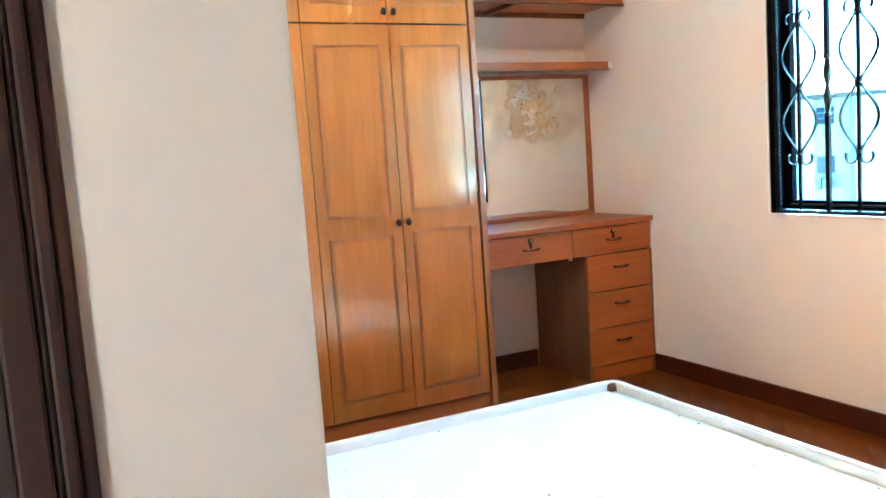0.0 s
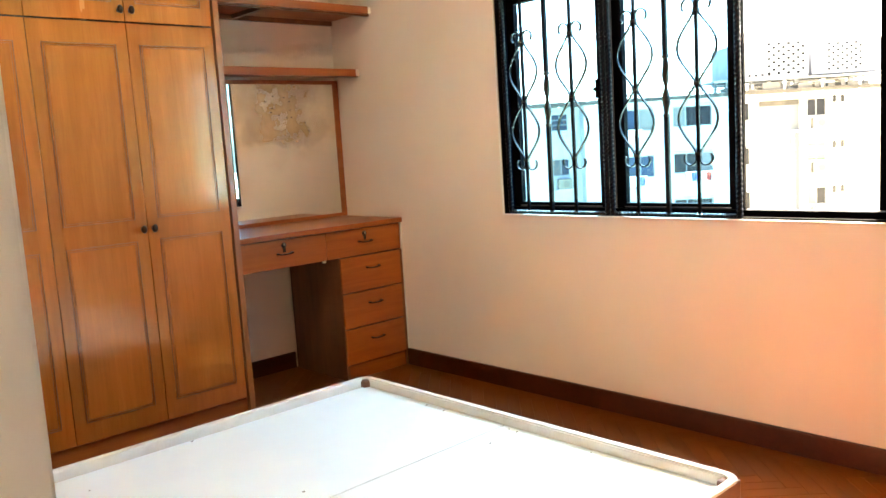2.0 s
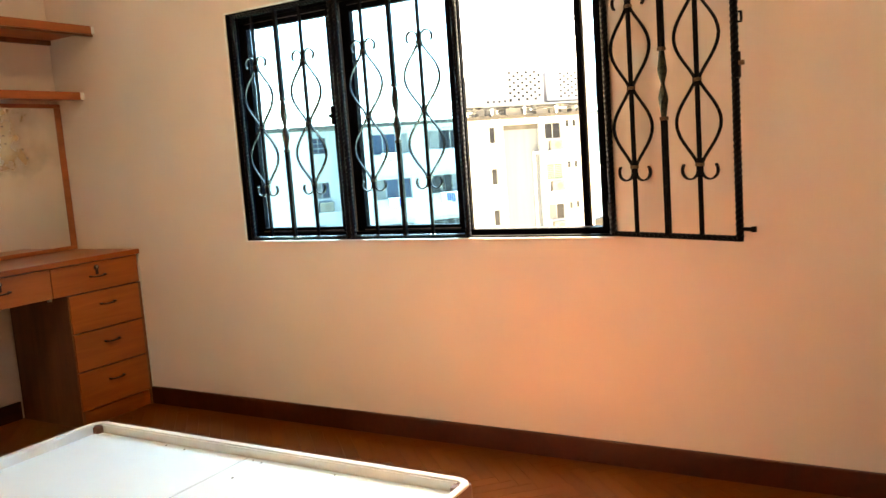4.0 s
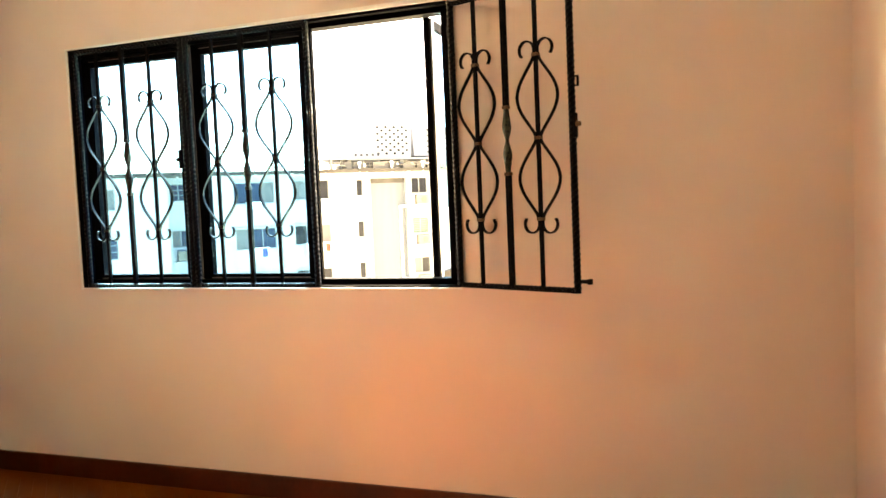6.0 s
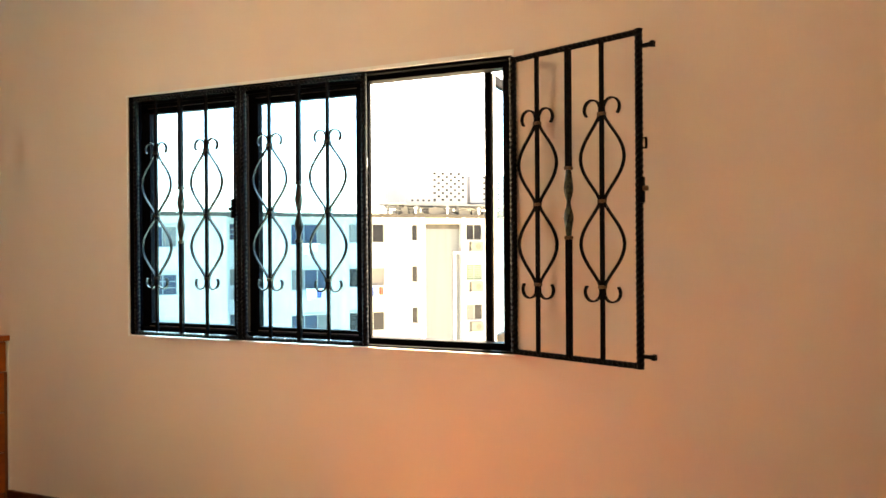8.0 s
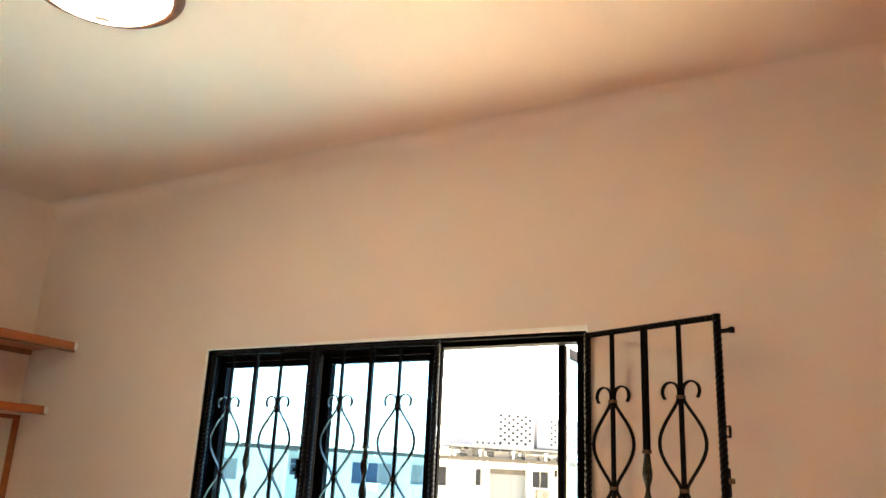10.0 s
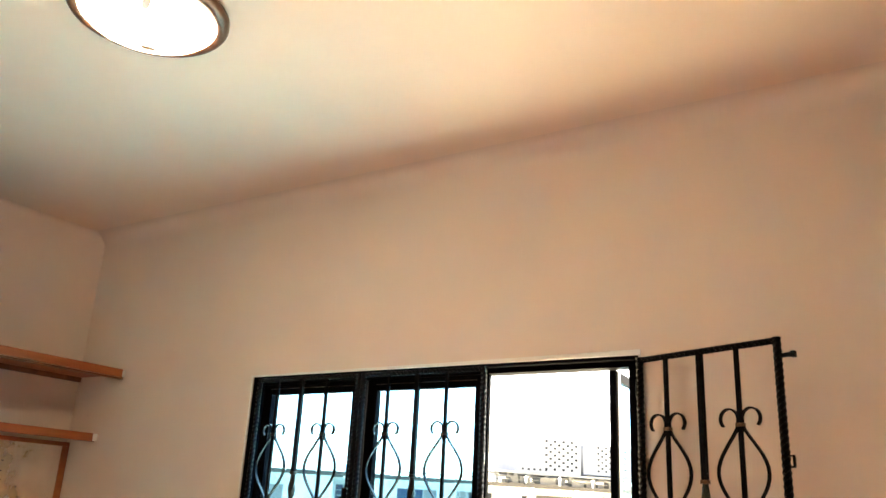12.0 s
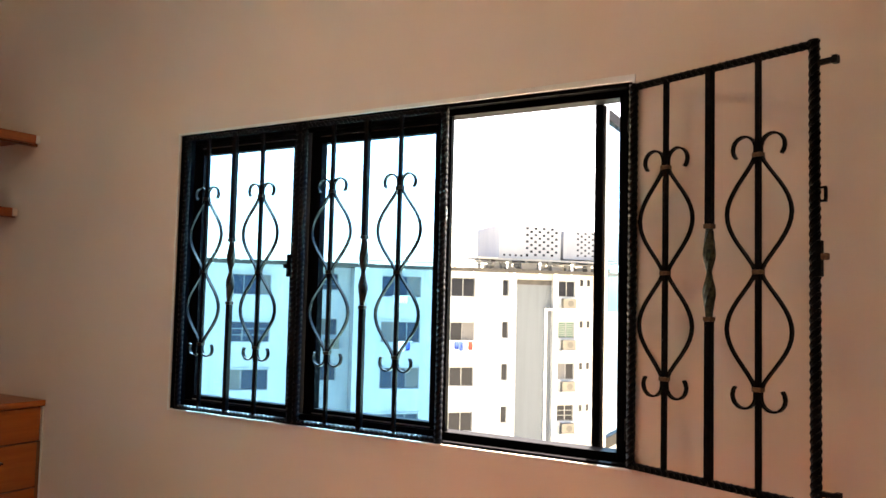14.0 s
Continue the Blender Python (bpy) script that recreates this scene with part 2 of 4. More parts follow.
def old_mirror():
    """Silvered glass, its backing browned and flaked in the upper part."""
    m = material("aged_mirror", (0.86, 0.86, 0.83), 0.015, 1.0)
    v = coords(m, source="Object")
    sep = m.node_tree.nodes.new("ShaderNodeSeparateXYZ")
    link(m, v, sep.inputs[0])
    # browned silvering over the upper part, heaviest right of the middle, its lower edge wavy and soft
    def calc(op, a, b=0.0, c=0.0):
        n = node(m, "ShaderNodeMath")
        n.operation = op
        for socket, value in zip(n.inputs, (a, b, c)):
            if isinstance(value, (int, float)):
                socket.default_value = value
            else:
                link(m, value, socket)
        return n.outputs[0]

    def smooth(value, low, high, to0=0.0, to1=1.0):
        n = node(m, "ShaderNodeMapRange")
        n.interpolation_type = "SMOOTHSTEP"
        for key, x in (("From Min", low), ("From Max", high), ("To Min", to0), ("To Max", to1)):
            n.inputs[key].default_value = x
        link(m, value, n.inputs["Value"])
        return n.outputs[0]

    wavy = calc("MULTIPLY_ADD", noise_tex(m, v, 6.0, 2, 0.45), 0.34, -0.17)
    height = calc("ADD", sep.outputs[2], wavy)
    dip = calc("MULTIPLY", smooth(sep.outputs[0], 0.15, 0.60), 0.075)
    body = smooth(calc("ADD", height, dip), 0.455, 0.555)
    halo = smooth(calc("ADD", height, dip), 0.340, 0.560, 0.0, 0.35)
    side = smooth(sep.outputs[0], 0.02, 0.50, 0.30, 1.0)
    edge = smooth(calc("ADD", calc("MULTIPLY", sep.outputs[0], 1.0), wavy), 0.72, 0.92, 1.0, 0.45)
    cloud = smooth(noise_tex(m, v, 11, 4, 0.6), 0.30, 0.70, 0.75, 1.0)
    stain = calc("MULTIPLY", calc("MULTIPLY", calc("MAXIMUM", body, halo), cloud), calc("MULTIPLY", side, edge))
    speck = calc("MULTIPLY", smooth(noise_tex(m, v, 90, 2, 0.5), 0.735, 0.75), smooth(stain, 0.55, 0.75))
    brown = ramp(m, noise_tex(m, v, 9, 4), [(0.3, (0.44, 0.29, 0.14)), (0.7, (0.60, 0.43, 0.24))])
    d = node(m, "ShaderNodeBsdfDiffuse")
    link(m, mixed(m, speck, brown, (0.10, 0.07, 0.05, 1)), d.inputs["Color"])
    mix = m.node_tree.nodes.new("ShaderNodeMixShader")
    amount = node(m, "ShaderNodeMath")
    amount.operation = "MULTIPLY"
    link(m, stain, amount.inputs[0])
    amount.inputs[1].default_value = 0.52
    most = node(m, "ShaderNodeMath")
    most.operation = "MAXIMUM"
    link(m, amount.outputs[0], most.inputs[0])
    link(m, speck, most.inputs[1])
    link(m, most.outputs[0], mix.inputs[0])
    link(m, m.node_tree.nodes["Principled BSDF"].outputs[0], mix.inputs[1])
    link(m, d.outputs[0], mix.inputs[2])
    link(m, mix.outputs[0], m.node_tree.nodes["Material Output"].inputs["Surface"])
    return m


MIRROR = old_mirror()
RING = material("brown_lamp_ring", (0.10, 0.040, 0.022), 0.35, 0.3)
link(RING, ramp(RING, noise_tex(RING, coords(RING), 30, 4), [(0.3, (0.06, 0.026, 0.016)), (0.7, (0.14, 0.062, 0.034))]), base_of(RING))
DIFFUSER = material("lit_opal_glass", (0.9, 0.86, 0.76), 0.25)
b = DIFFUSER.node_tree.nodes["Principled BSDF"]
v = coords(DIFFUSER)


def smear(centre, scale):
    """Darkness of one smear of dust and insects in the dome, uneven at its edge."""
    at = node(DIFFUSER, "ShaderNodeMapping", Location=centre)
    at.vector_type = "TEXTURE"
    at.inputs["Rotation"].default_value = (0, 0, radians(55))
    at.inputs["Scale"].default_value = scale
    link(DIFFUSER, v, at.inputs["Vector"])
    dist = node(DIFFUSER, "ShaderNodeVectorMath")
    dist.operation = "LENGTH"
    link(DIFFUSER, at.outputs[0], dist.inputs[0])
    wob = node(DIFFUSER, "ShaderNodeMath")
    wob.operation = "ADD"
    link(DIFFUSER, dist.outputs["Value"], wob.inputs[0])
    link(DIFFUSER, noise_tex(DIFFUSER, v, 45, 4, 0.7), wob.inputs[1])
    return ramp(DIFFUSER, wob.outputs[0], [(0.80, (0.006, 0.004, 0.003)), (1.05, (0.014, 0.010, 0.008)), (1.40, (0.05, 0.045, 0.035)), (1.75, (1, 1, 1))])


SMEARS = ((-0.090, -0.115, -0.01), (0.065, 0.070, -0.01))
smudge = mixed(DIFFUSER, 1.0, smear(SMEARS[0], (0.075, 0.022, 0.2)), smear(SMEARS[1], (0.036, 0.048, 0.2)), "MULTIPLY")
smudge = mixed(DIFFUSER, 1.0, smudge, (1.0, 0.86, 0.66, 1), "MULTIPLY")
link(DIFFUSER, smudge, b.inputs["Emission Color"])
b.inputs["Emission Strength"].default_value = LAMP_GLOW

# Facade and tank paints sit far below their real tone, to dim outdoor light.
FACADE = material("dimmed_white_facade_paint", (0.78, 0.77, 0.73), 0.8)
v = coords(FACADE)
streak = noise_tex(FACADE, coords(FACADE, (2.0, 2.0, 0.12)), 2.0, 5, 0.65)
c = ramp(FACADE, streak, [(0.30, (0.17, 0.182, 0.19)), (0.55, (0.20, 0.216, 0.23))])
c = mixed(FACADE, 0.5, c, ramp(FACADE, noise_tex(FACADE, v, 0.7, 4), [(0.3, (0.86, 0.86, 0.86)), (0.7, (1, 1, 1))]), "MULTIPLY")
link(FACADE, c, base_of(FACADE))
# Shaded copy of the facade paint: the recess's shade is in the colour.
FACADE_SHADED = material("shaded_facade_paint", (0.40, 0.43, 0.46), 0.8)
link(FACADE_SHADED, ramp(FACADE_SHADED, noise_tex(FACADE_SHADED, coords(FACADE_SHADED, (2, 2, 0.1)), 1.5, 4), [(0.3, (0.038, 0.048, 0.060)), (0.7, (0.045, 0.056, 0.069))]), base_of(FACADE_SHADED))
FACADE_CREAM = material("cream_facade_paint", (0.70, 0.64, 0.52), 0.8)
link(FACADE_CREAM, ramp(FACADE_CREAM, noise_tex(FACADE_CREAM, coords(FACADE_CREAM, (2, 2, 0.15)), 1.8, 4), [(0.3, (0.135, 0.14, 0.14)), (0.7, (0.19, 0.187, 0.173))]), base_of(FACADE_CREAM))
# Near-black concrete paints the shadow band along the roof edge.
ROOF = material("shadow_dark_roof_concrete", (0.25, 0.23, 0.21), 0.9)
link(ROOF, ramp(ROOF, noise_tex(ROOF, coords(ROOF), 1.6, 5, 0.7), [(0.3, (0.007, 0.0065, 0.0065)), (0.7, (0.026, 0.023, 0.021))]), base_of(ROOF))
FAR_GLASS = material("dark_window_glass", (0.008, 0.009, 0.012), 0.15, spec=0.08)
# Panes of the left columns: reflected light is put in as a paler blue.
PALE_GLASS = material("reflecting_window_glass", (0.009, 0.020, 0.038), 0.2, spec=0.1)
FAN = material("dusty_fan_grille", (0.026, 0.024, 0.020), 0.6)
FAR_FRAME = material("grey_window_frame", (0.09, 0.095, 0.10), 0.5)
# Pale cloth darkened with the facade, so daylight does not burn it out.
FAR_CURTAIN = material("dimmed_pale_curtain", (0.055, 0.055, 0.058), 0.9)
GREEN_LOUVRE = material("green_louvre_glass", (0.012, 0.050, 0.033), 0.3, spec=0.2)
TANK_PAINT = material("pale_grey_tank_paint", (0.10, 0.115, 0.13), 0.8)
link(TANK_PAINT, ramp(TANK_PAINT, noise_tex(TANK_PAINT, coords(TANK_PAINT, (1, 1, 0.3)), 1.2, 4), [(0.3, (0.105, 0.117, 0.142)), (0.7, (0.125, 0.137, 0.160))]), base_of(TANK_PAINT))
CLOTH = {"white": material("white_cloth", (0.75, 0.75, 0.74), 0.9), "blue": material("blue_cloth", (0.06, 0.12, 0.42), 0.9), "red": material("red_cloth", (0.45, 0.07, 0.05), 0.9)}
# White metal taken down to a dark tone so its shading survives the daylight.
ACBOX = material("dimmed_aged_white_metal", (0.058, 0.052, 0.041), 0.5)
PIPE = material("white_pipe", (0.74, 0.73, 0.70), 0.5)
# Ground out of view, kept pale to bounce sunlight onto the ceiling.
GROUND = material("pale_bounce_paving_and_grass", (0.09, 0.10, 0.08), 0.95)
link(GROUND, ramp(GROUND, noise_tex(GROUND, coords(GROUND), 0.12, 5, 0.65), [(0.64, (0.52, 0.475, 0.36)), (0.72, (0.12, 0.15, 0.06))]), base_of(GROUND))

# ---- building helpers ----
PLACE = {}   # where each thing stands


def block(bm, x0, y0, z0, x1, y1, z1, bevel=0.0):
    """An upright box between two corners, its edges eased."""
    lo = (min(x0, x1), min(y0, y1), min(z0, z1))
    hi = (max(x0, x1), max(y0, y1), max(z0, z1))
    made = bmesh.ops.create_cube(bm, size=1.0)["verts"]
    for vert in made:
        vert.co = Vector([lo[i] + (vert.co[i] + 0.5) * (hi[i] - lo[i]) for i in range(3)])
    if bevel:
        edges = list({e for vert in made for e in vert.link_edges})
        bmesh.ops.bevel(bm, geom=edges, offset=bevel, segments=2, profile=0.6, affect="EDGES")
    return bm


def boxes(*rows, bevel=0.0):
    bm = bmesh.new()
    for row in rows:
        block(bm, *row, bevel=bevel)
    return bm


def thing(name, base, label, category, group="", kind="", turn=0.0):
    ob = new(name)
    ob.empty_display_size = 0.1
    ob.matrix_world = pose(*base, 0, 0, turn)
    PLACE[ob] = pose(*base, 0, 0, turn)
    return tagged(ob, label, category, group, kind)


def part(name, bm, mat, parent=None, label="", kind="", local=False, smooth=False):
    """Links a bmesh as one mesh under a thing or a part. Its places are the room's, or the thing's own if local."""
    if parent is not None and not local:
        bm.transform(PLACE[parent].inverted())
    me = bpy.data.meshes.new(name)
    bm.normal_update()
    bm.to_mesh(me)
    bm.free()
    if smooth:
        me.shade_smooth()
    ob = new(name, me)
    for one in (mat if isinstance(mat, (list, tuple)) else (mat,)):
        me.materials.append(one)
    if parent is not None:
        ob.parent = parent
        PLACE[ob] = PLACE[parent]
    else:
        PLACE[ob] = Matrix.Identity(4)
    return tagged(ob, label, kind=kind)


def structure(name, bm, mat, label, smooth=False):
    return tagged(part(name, bm, mat, smooth=smooth), label, name.split("_")[0], kind="structure")


def swept(points, wide, thick, across=(0, 1, 0)):
    """A flat bar that follows points in a plane; 'across' is the plane's normal."""
    bm = bmesh.new()
    rings, n = [], Vector(across)
    for i, p in enumerate(points):
        a, c = points[max(i - 1, 0)], points[min(i + 1, len(points) - 1)]
        side = (Vector(c) - Vector(a)).normalized().cross(n)
        rings.append([bm.verts.new(Vector(p) + side * thick / 2 * s + n * wide / 2 * w) for s, w in ((-1, -1), (1, -1), (1, 1), (-1, 1))])
    for a, c in zip(rings, rings[1:]):
        for k in range(4):
            bm.faces.new((a[k], a[(k + 1) % 4], c[(k + 1) % 4], c[k]))
    bm.faces.new(rings[0][::-1])
    bm.faces.new(rings[-1])
    bmesh.ops.recalc_face_normals(bm, faces=bm.faces[:])
    return bm


def twisted(start, end, size, pitch=0.12, step=0.007, bulge=None, flat=0.86):
    """A square bar with eased corners, twisted along its length; bulge gives its size along the way."""
    bm = bmesh.new()
    start, end = Vector(start), Vector(end)
    axis = (end - start).normalized()
    u = axis.orthogonal().normalized()
    w = axis.cross(u)
    length = (end - start).length
    count = max(2, int(length / step))
    rings = []
    for i in range(count + 1):
        d = length * i / count
        a0 = 2 * math.pi * d / pitch
        r = (bulge(d / length) if bulge else size) * 0.7071
        rings.append([bm.verts.new(start + axis * d + (u * math.cos(a0 + k * math.pi / 4) + w * math.sin(a0 + k * math.pi / 4)) * r * (flat if k % 2 else 1)) for k in range(8)])
    for a, c in zip(rings, rings[1:]):
        for k in range(8):
            bm.faces.new((a[k], a[(k + 1) % 8], c[(k + 1) % 8], c[k]))
    bm.faces.new(rings[0][::-1])
    bm.faces.new(rings[-1])
    bmesh.ops.recalc_face_normals(bm, faces=bm.faces[:])
    return bm


def lathe(profile, centre, segments=48):
    """A turned shape: profile rows (radius, z) about an upright axis."""
    bm = bmesh.new()
    cx, cy, cz = centre
    rings = []
    for r, z in profile:
        if r < 1e-6:
            rings.append([bm.verts.new((cx, cy, cz + z))])
        else:
            rings.append([bm.verts.new((cx + r * math.cos(2 * math.pi * k / segments), cy + r * math.sin(2 * math.pi * k / segments), cz + z)) for k in range(segments)])
    for a, c in zip(rings, rings[1:]):
        for k in range(segments):
            j = (k + 1) % segments
            quad = [a[k % len(a)], a[j % len(a)], c[j % len(c)], c[k % len(c)]]
            quad = list(dict.fromkeys(quad))
            if len(quad) > 2:
                bm.faces.new(quad)
    bmesh.ops.recalc_face_normals(bm, faces=bm.faces[:])
    return bm


# ---- the room's shell ----
T = 0.15
structure("floor", boxes((ENTRY_X - T, WY_BACK - T, -0.12, WX, WY_FAR, -0.006)), DARK_GAP, "dark screed under the parquet")
wall_e = boxes((WX, WY_BACK - T, -0.12, WX + T, WIN_Y0, CEIL + 0.1), (WX, WIN_Y1, -0.12, WX + T, WY_FAR + T, CEIL + 0.1),
               (WX, WIN_Y0, -0.12, WX + T, WIN_Y1, WIN_Z0), (WX, WIN_Y0, WIN_Z1, WX + T, WIN_Y1, CEIL + 0.1))
structure("wall_east", wall_e, WALL, "cream painted plaster wall with a wide window opening")
structure("wall_north", boxes((LEFT_X - T, WY_FAR, -0.12, WX, WY_FAR + T, CEIL + 0.1)), WALL, "cream painted plaster wall behind the wardrobe and desk")
structure("wall_south", boxes((-0.80, WY_BACK - T, -0.12, WX, WY_BACK, CEIL + 0.1), (ENTRY_X - T, WY_BACK - T, -0.12, -1.02, WY_BACK, CEIL + 0.1), (-1.02, WY_BACK - T, 2.12, -0.80, WY_BACK, CEIL + 0.1)), WALL, "cream painted plaster wall with the open entry doorway")
structure("floor_corridor", boxes((-2.4, WY_BACK - T - 1.3, -0.12, 1.2, WY_BACK - T, -0.02)), FACADE, "plain pale corridor floor outside the entry")
structure("wall_west", boxes((LEFT_X - T, STUB_Y + 0.11, -0.12, LEFT_X, WY_FAR, CEIL + 0.1)), WALL, "cream painted plaster wall behind the bed's head")
structure("wall_entry", boxes((ENTRY_X - T, WY_BACK, -0.12, ENTRY_X, STUB_Y + 0.11, CEIL + 0.1)), WALL, "cream painted plaster wall closing the entry")
CE = -0.118        # the casing's edge on the wall end
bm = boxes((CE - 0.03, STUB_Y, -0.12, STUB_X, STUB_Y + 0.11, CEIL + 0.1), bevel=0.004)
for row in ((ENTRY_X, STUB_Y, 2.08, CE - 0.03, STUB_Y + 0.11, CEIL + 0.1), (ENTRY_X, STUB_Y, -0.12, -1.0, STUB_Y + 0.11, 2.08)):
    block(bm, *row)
structure("wall_stub", bm, STUB_PAINT, "scuffed off-white plaster wall end, toned down for shade, beside the dark door casing")

# the ceiling, with a plaster cove along the walls
ceiling = part("ceiling", boxes((ENTRY_X - T, WY_BACK - T, CEIL, WX + T, WY_FAR + T, CEIL + 0.12)), CEILING)
tagged(ceiling, "cream painted flat plaster ceiling", "ceiling", kind="structure")
bm = bmesh.new()


def cove(bm, p0, p1, inward, wide=0.03):
    """A hollow quarter round between wall and ceiling from p0 to p1."""
    rows = []
    for p in (p0, p1):
        ring = []
        for k in range(11):
            a = math.pi / 2 * k / 10
            ring.append(bm.verts.new((p[0] + inward[0] * (wide - wide * math.sin(a)) , p[1] + inward[1] * (wide - wide * math.sin(a)), CEIL - wide + wide * math.cos(a))))
        rows.append(ring)
    for k in range(10):
        f = bm.faces.new((rows[0][k], rows[0][k + 1], rows[1][k + 1], rows[1][k]))
        f.smooth = True
        centre = f.calc_center_median()
        f.normal_update()
        if f.normal.dot(Vector((inward[0], inward[1], -1))) < 0:
            f.normal_flip()


cove(bm, (WX, WY_BACK), (WX, WY_FAR), (-1, 0), 0.085)
cove(bm, (LEFT_X, WY_FAR), (WX, WY_FAR), (0, -1))
cove(bm, (ENTRY_X, WY_BACK), (WX, WY_BACK), (0, 1))
structure("trim_cove", bm, WALL, "soft hollow plaster cove between walls and ceiling")

# skirting boards
def skirting(name, x0, y0, x1, y1, label="dark reddish-brown wooden skirting board"):
    structure(name, boxes((x0, y0, 0.0, x1, y1, 0.094), bevel=0.004), SKIRT, label)


skirting("baseboard_east", WX - 0.016, WY_BACK + 0.016, WX, 3.30)
skirting("baseboard_north", 1.73, WY_FAR - 0.016, 2.31, WY_FAR)
skirting("baseboard_south", -0.56, WY_BACK, WX, WY_BACK + 0.016)

# door and casing beside the entry
bm = boxes((-1.0, STUB_Y + 0.03, 0.0, CE - 0.046, STUB_Y + 0.07, 2.08))
door = structure("door_1", bm, DOORLEAF, "very dark brown closed wooden door")
for a, c, d in ((-0.010, 0.0, 0.012), (-0.020, -0.010, 0.017), (-0.025, -0.020, 0.006), (-0.046, -0.025, 0.010)):
    part("casing_fillet", boxes((CE + a, STUB_Y - d, 0.0, CE + c, STUB_Y, 2.10), bevel=0.0025), CASING, door, "dark brown moulded casing strip")
part("door_stop", boxes((CE - 0.060, STUB_Y - 0.002, 0.0, CE - 0.046, STUB_Y + 0.03, 2.08), bevel=0.002), DOORLEAF, door)
part("casing_head", boxes((-1.05, STUB_Y - 0.016, 2.10, CE, STUB_Y, 2.165), bevel=0.004), CASING, door, "dark brown moulded casing head")
part("casing_jamb", boxes((-1.05, STUB_Y - 0.016, 0.0, -1.0, STUB_Y, 2.10), bevel=0.004), CASING, door)

# ---- window frame, panes and casements ----
FX0, FX1 = 2.785, 2.845
window = thing("window_1", (2.80, 1.60, WIN_Z0), "black aluminium window with two closed blue-tinted casements and one open", "window", kind="structure")
fr = [(FX0, WIN_Y0, WIN_Z0, FX1, WIN_Y0 + 0.048, WIN_Z1), (FX0, WIN_Y1 - 0.032, WIN_Z0, FX1, WIN_Y1, WIN_Z1),
      (FX0, WIN_Y0 + 0.048, WIN_Z1 - 0.032, FX1, WIN_Y1 - 0.032, WIN_Z1), (FX0, WIN_Y0 + 0.048, WIN_Z0, FX1, WIN_Y1 - 0.032, WIN_Z0 + 0.032)]
part("window_frame", boxes(*fr, bevel=0.002), ALU, window, "black aluminium outer frame")
for y0, y1, x1 in ((1.893, 1.937, FX1), (1.297, 1.335, FX0 + 0.020)):
    part("mullion", boxes((FX0, y0, WIN_Z0 + 0.032, x1, y1, WIN_Z1 - 0.032), bevel=0.002), ALU, window)
l0 = WX + 0.004
part("liner", boxes((l0, WIN_Y0, WIN_Z0, FX0, WIN_Y0 + 0.010, WIN_Z1), (l0, WIN_Y1 - 0.046, WIN_Z0, FX0, WIN_Y1, WIN_Z1),
                    (l0, WIN_Y0 + 0.010, WIN_Z1 - 0.012, FX0, WIN_Y1 - 0.046, WIN_Z1), (l0, WIN_Y0 + 0.010, WIN_Z0, FX0, WIN_Y1 - 0.046, WIN_Z0 + 0.008)), ALU, window, "black lining of the opening")
part("window_sill", boxes((FX1, WIN_Y0, WIN_Z0, WX + T + 0.04, WIN_Y1, WIN_Z0 + 0.012), bevel=0.002), ALU, window, "black outer sill strip")


def sash(y0, y1, z0, z1, xf, parent, near=0.028, far=0.048, low=0.022, high=0.044):
    s = part("casement_sash", boxes((xf, y0, z0, xf + 0.03, y0 + near, z1), (xf, y1 - far, z0, xf + 0.03, y1, z1),
                                    (xf, y0 + near, z0, xf + 0.03, y1 - far, z0 + low), (xf, y0 + near, z1 - high, xf + 0.03, y1 - far, z1), bevel=0.002), ALU, parent)
    part("pane", boxes((xf + 0.012, y0 + near - 0.004, z0 + low - 0.004, xf + 0.017, y1 - far + 0.004, z1 - high + 0.004)), GLASS, s, "blue-tinted glass pane")
    part("bead", boxes((xf - 0.004, y0 + near - 0.006, z0 + 0.004, xf, y1 - far + 0.006, z0 + 0.008)), GREY_ALU, s, "thin bright glazing bead")
    part("bead", boxes((xf - 0.004, y0 + near - 0.006, z1 - 0.020, xf, y1 - far + 0.006, z1 - 0.018)), GREY_ALU, s)


sash(1.937, WIN_Y1 - 0.032, WIN_Z0 + 0.032, WIN_Z1 - 0.032, FX0 + 0.012, window)
sash(1.335, 1.882, WIN_Z0 + 0.032, WIN_Z1 - 0.032, FX0 + 0.012, window)
for y in (1.925,):
    part("casement_lock", boxes((FX0 - 0.018, y + 0.016, 1.39, FX0, y + 0.030, 1.47), (FX0 - 0.030, y + 0.012, 1.42, FX0 - 0.018, y + 0.034, 1.435), bevel=0.002), ALU, window, "small black casement latch")

# the third casement swung outward
CAS_L, CAS_ANG = 0.52, 3.0
leaf = thing("open_casement", (2.850, 0.829, WIN_Z0 + 0.012), "open casement with blue-tinted glass swung outside the window", "window", turn=CAS_ANG)
h = WIN_Z1 - WIN_Z0 - 0.040
part("hinge_stile", boxes((0, -0.012, 0, 0.034, 0.012, h), bevel=0.002), ALU, leaf, local=True)
part("stile_face", boxes((0.006, -0.020, 0.004, 0.036, -0.0125, h - 0.004), bevel=0.001), GREY_ALU, leaf, "light grey weathered stile", local=True)
part("lock_stile", boxes((CAS_L - 0.034, -0.012, 0, CAS_L, 0.012, h), bevel=0.002), ALU, leaf, local=True)
part("rail", boxes((0.034, -0.012, 0, CAS_L - 0.034, 0.012, 0.034), bevel=0.002), ALU, leaf, local=True)
part("rail", boxes((0.034, -0.012, h - 0.034, CAS_L - 0.034, 0.012, h), bevel=0.002), ALU, leaf, local=True)
part("pane", boxes((0.030, -0.003, 0.030, CAS_L - 0.030, 0.003, h - 0.030)), GLASS, leaf, "blue-tinted glass pane", local=True)
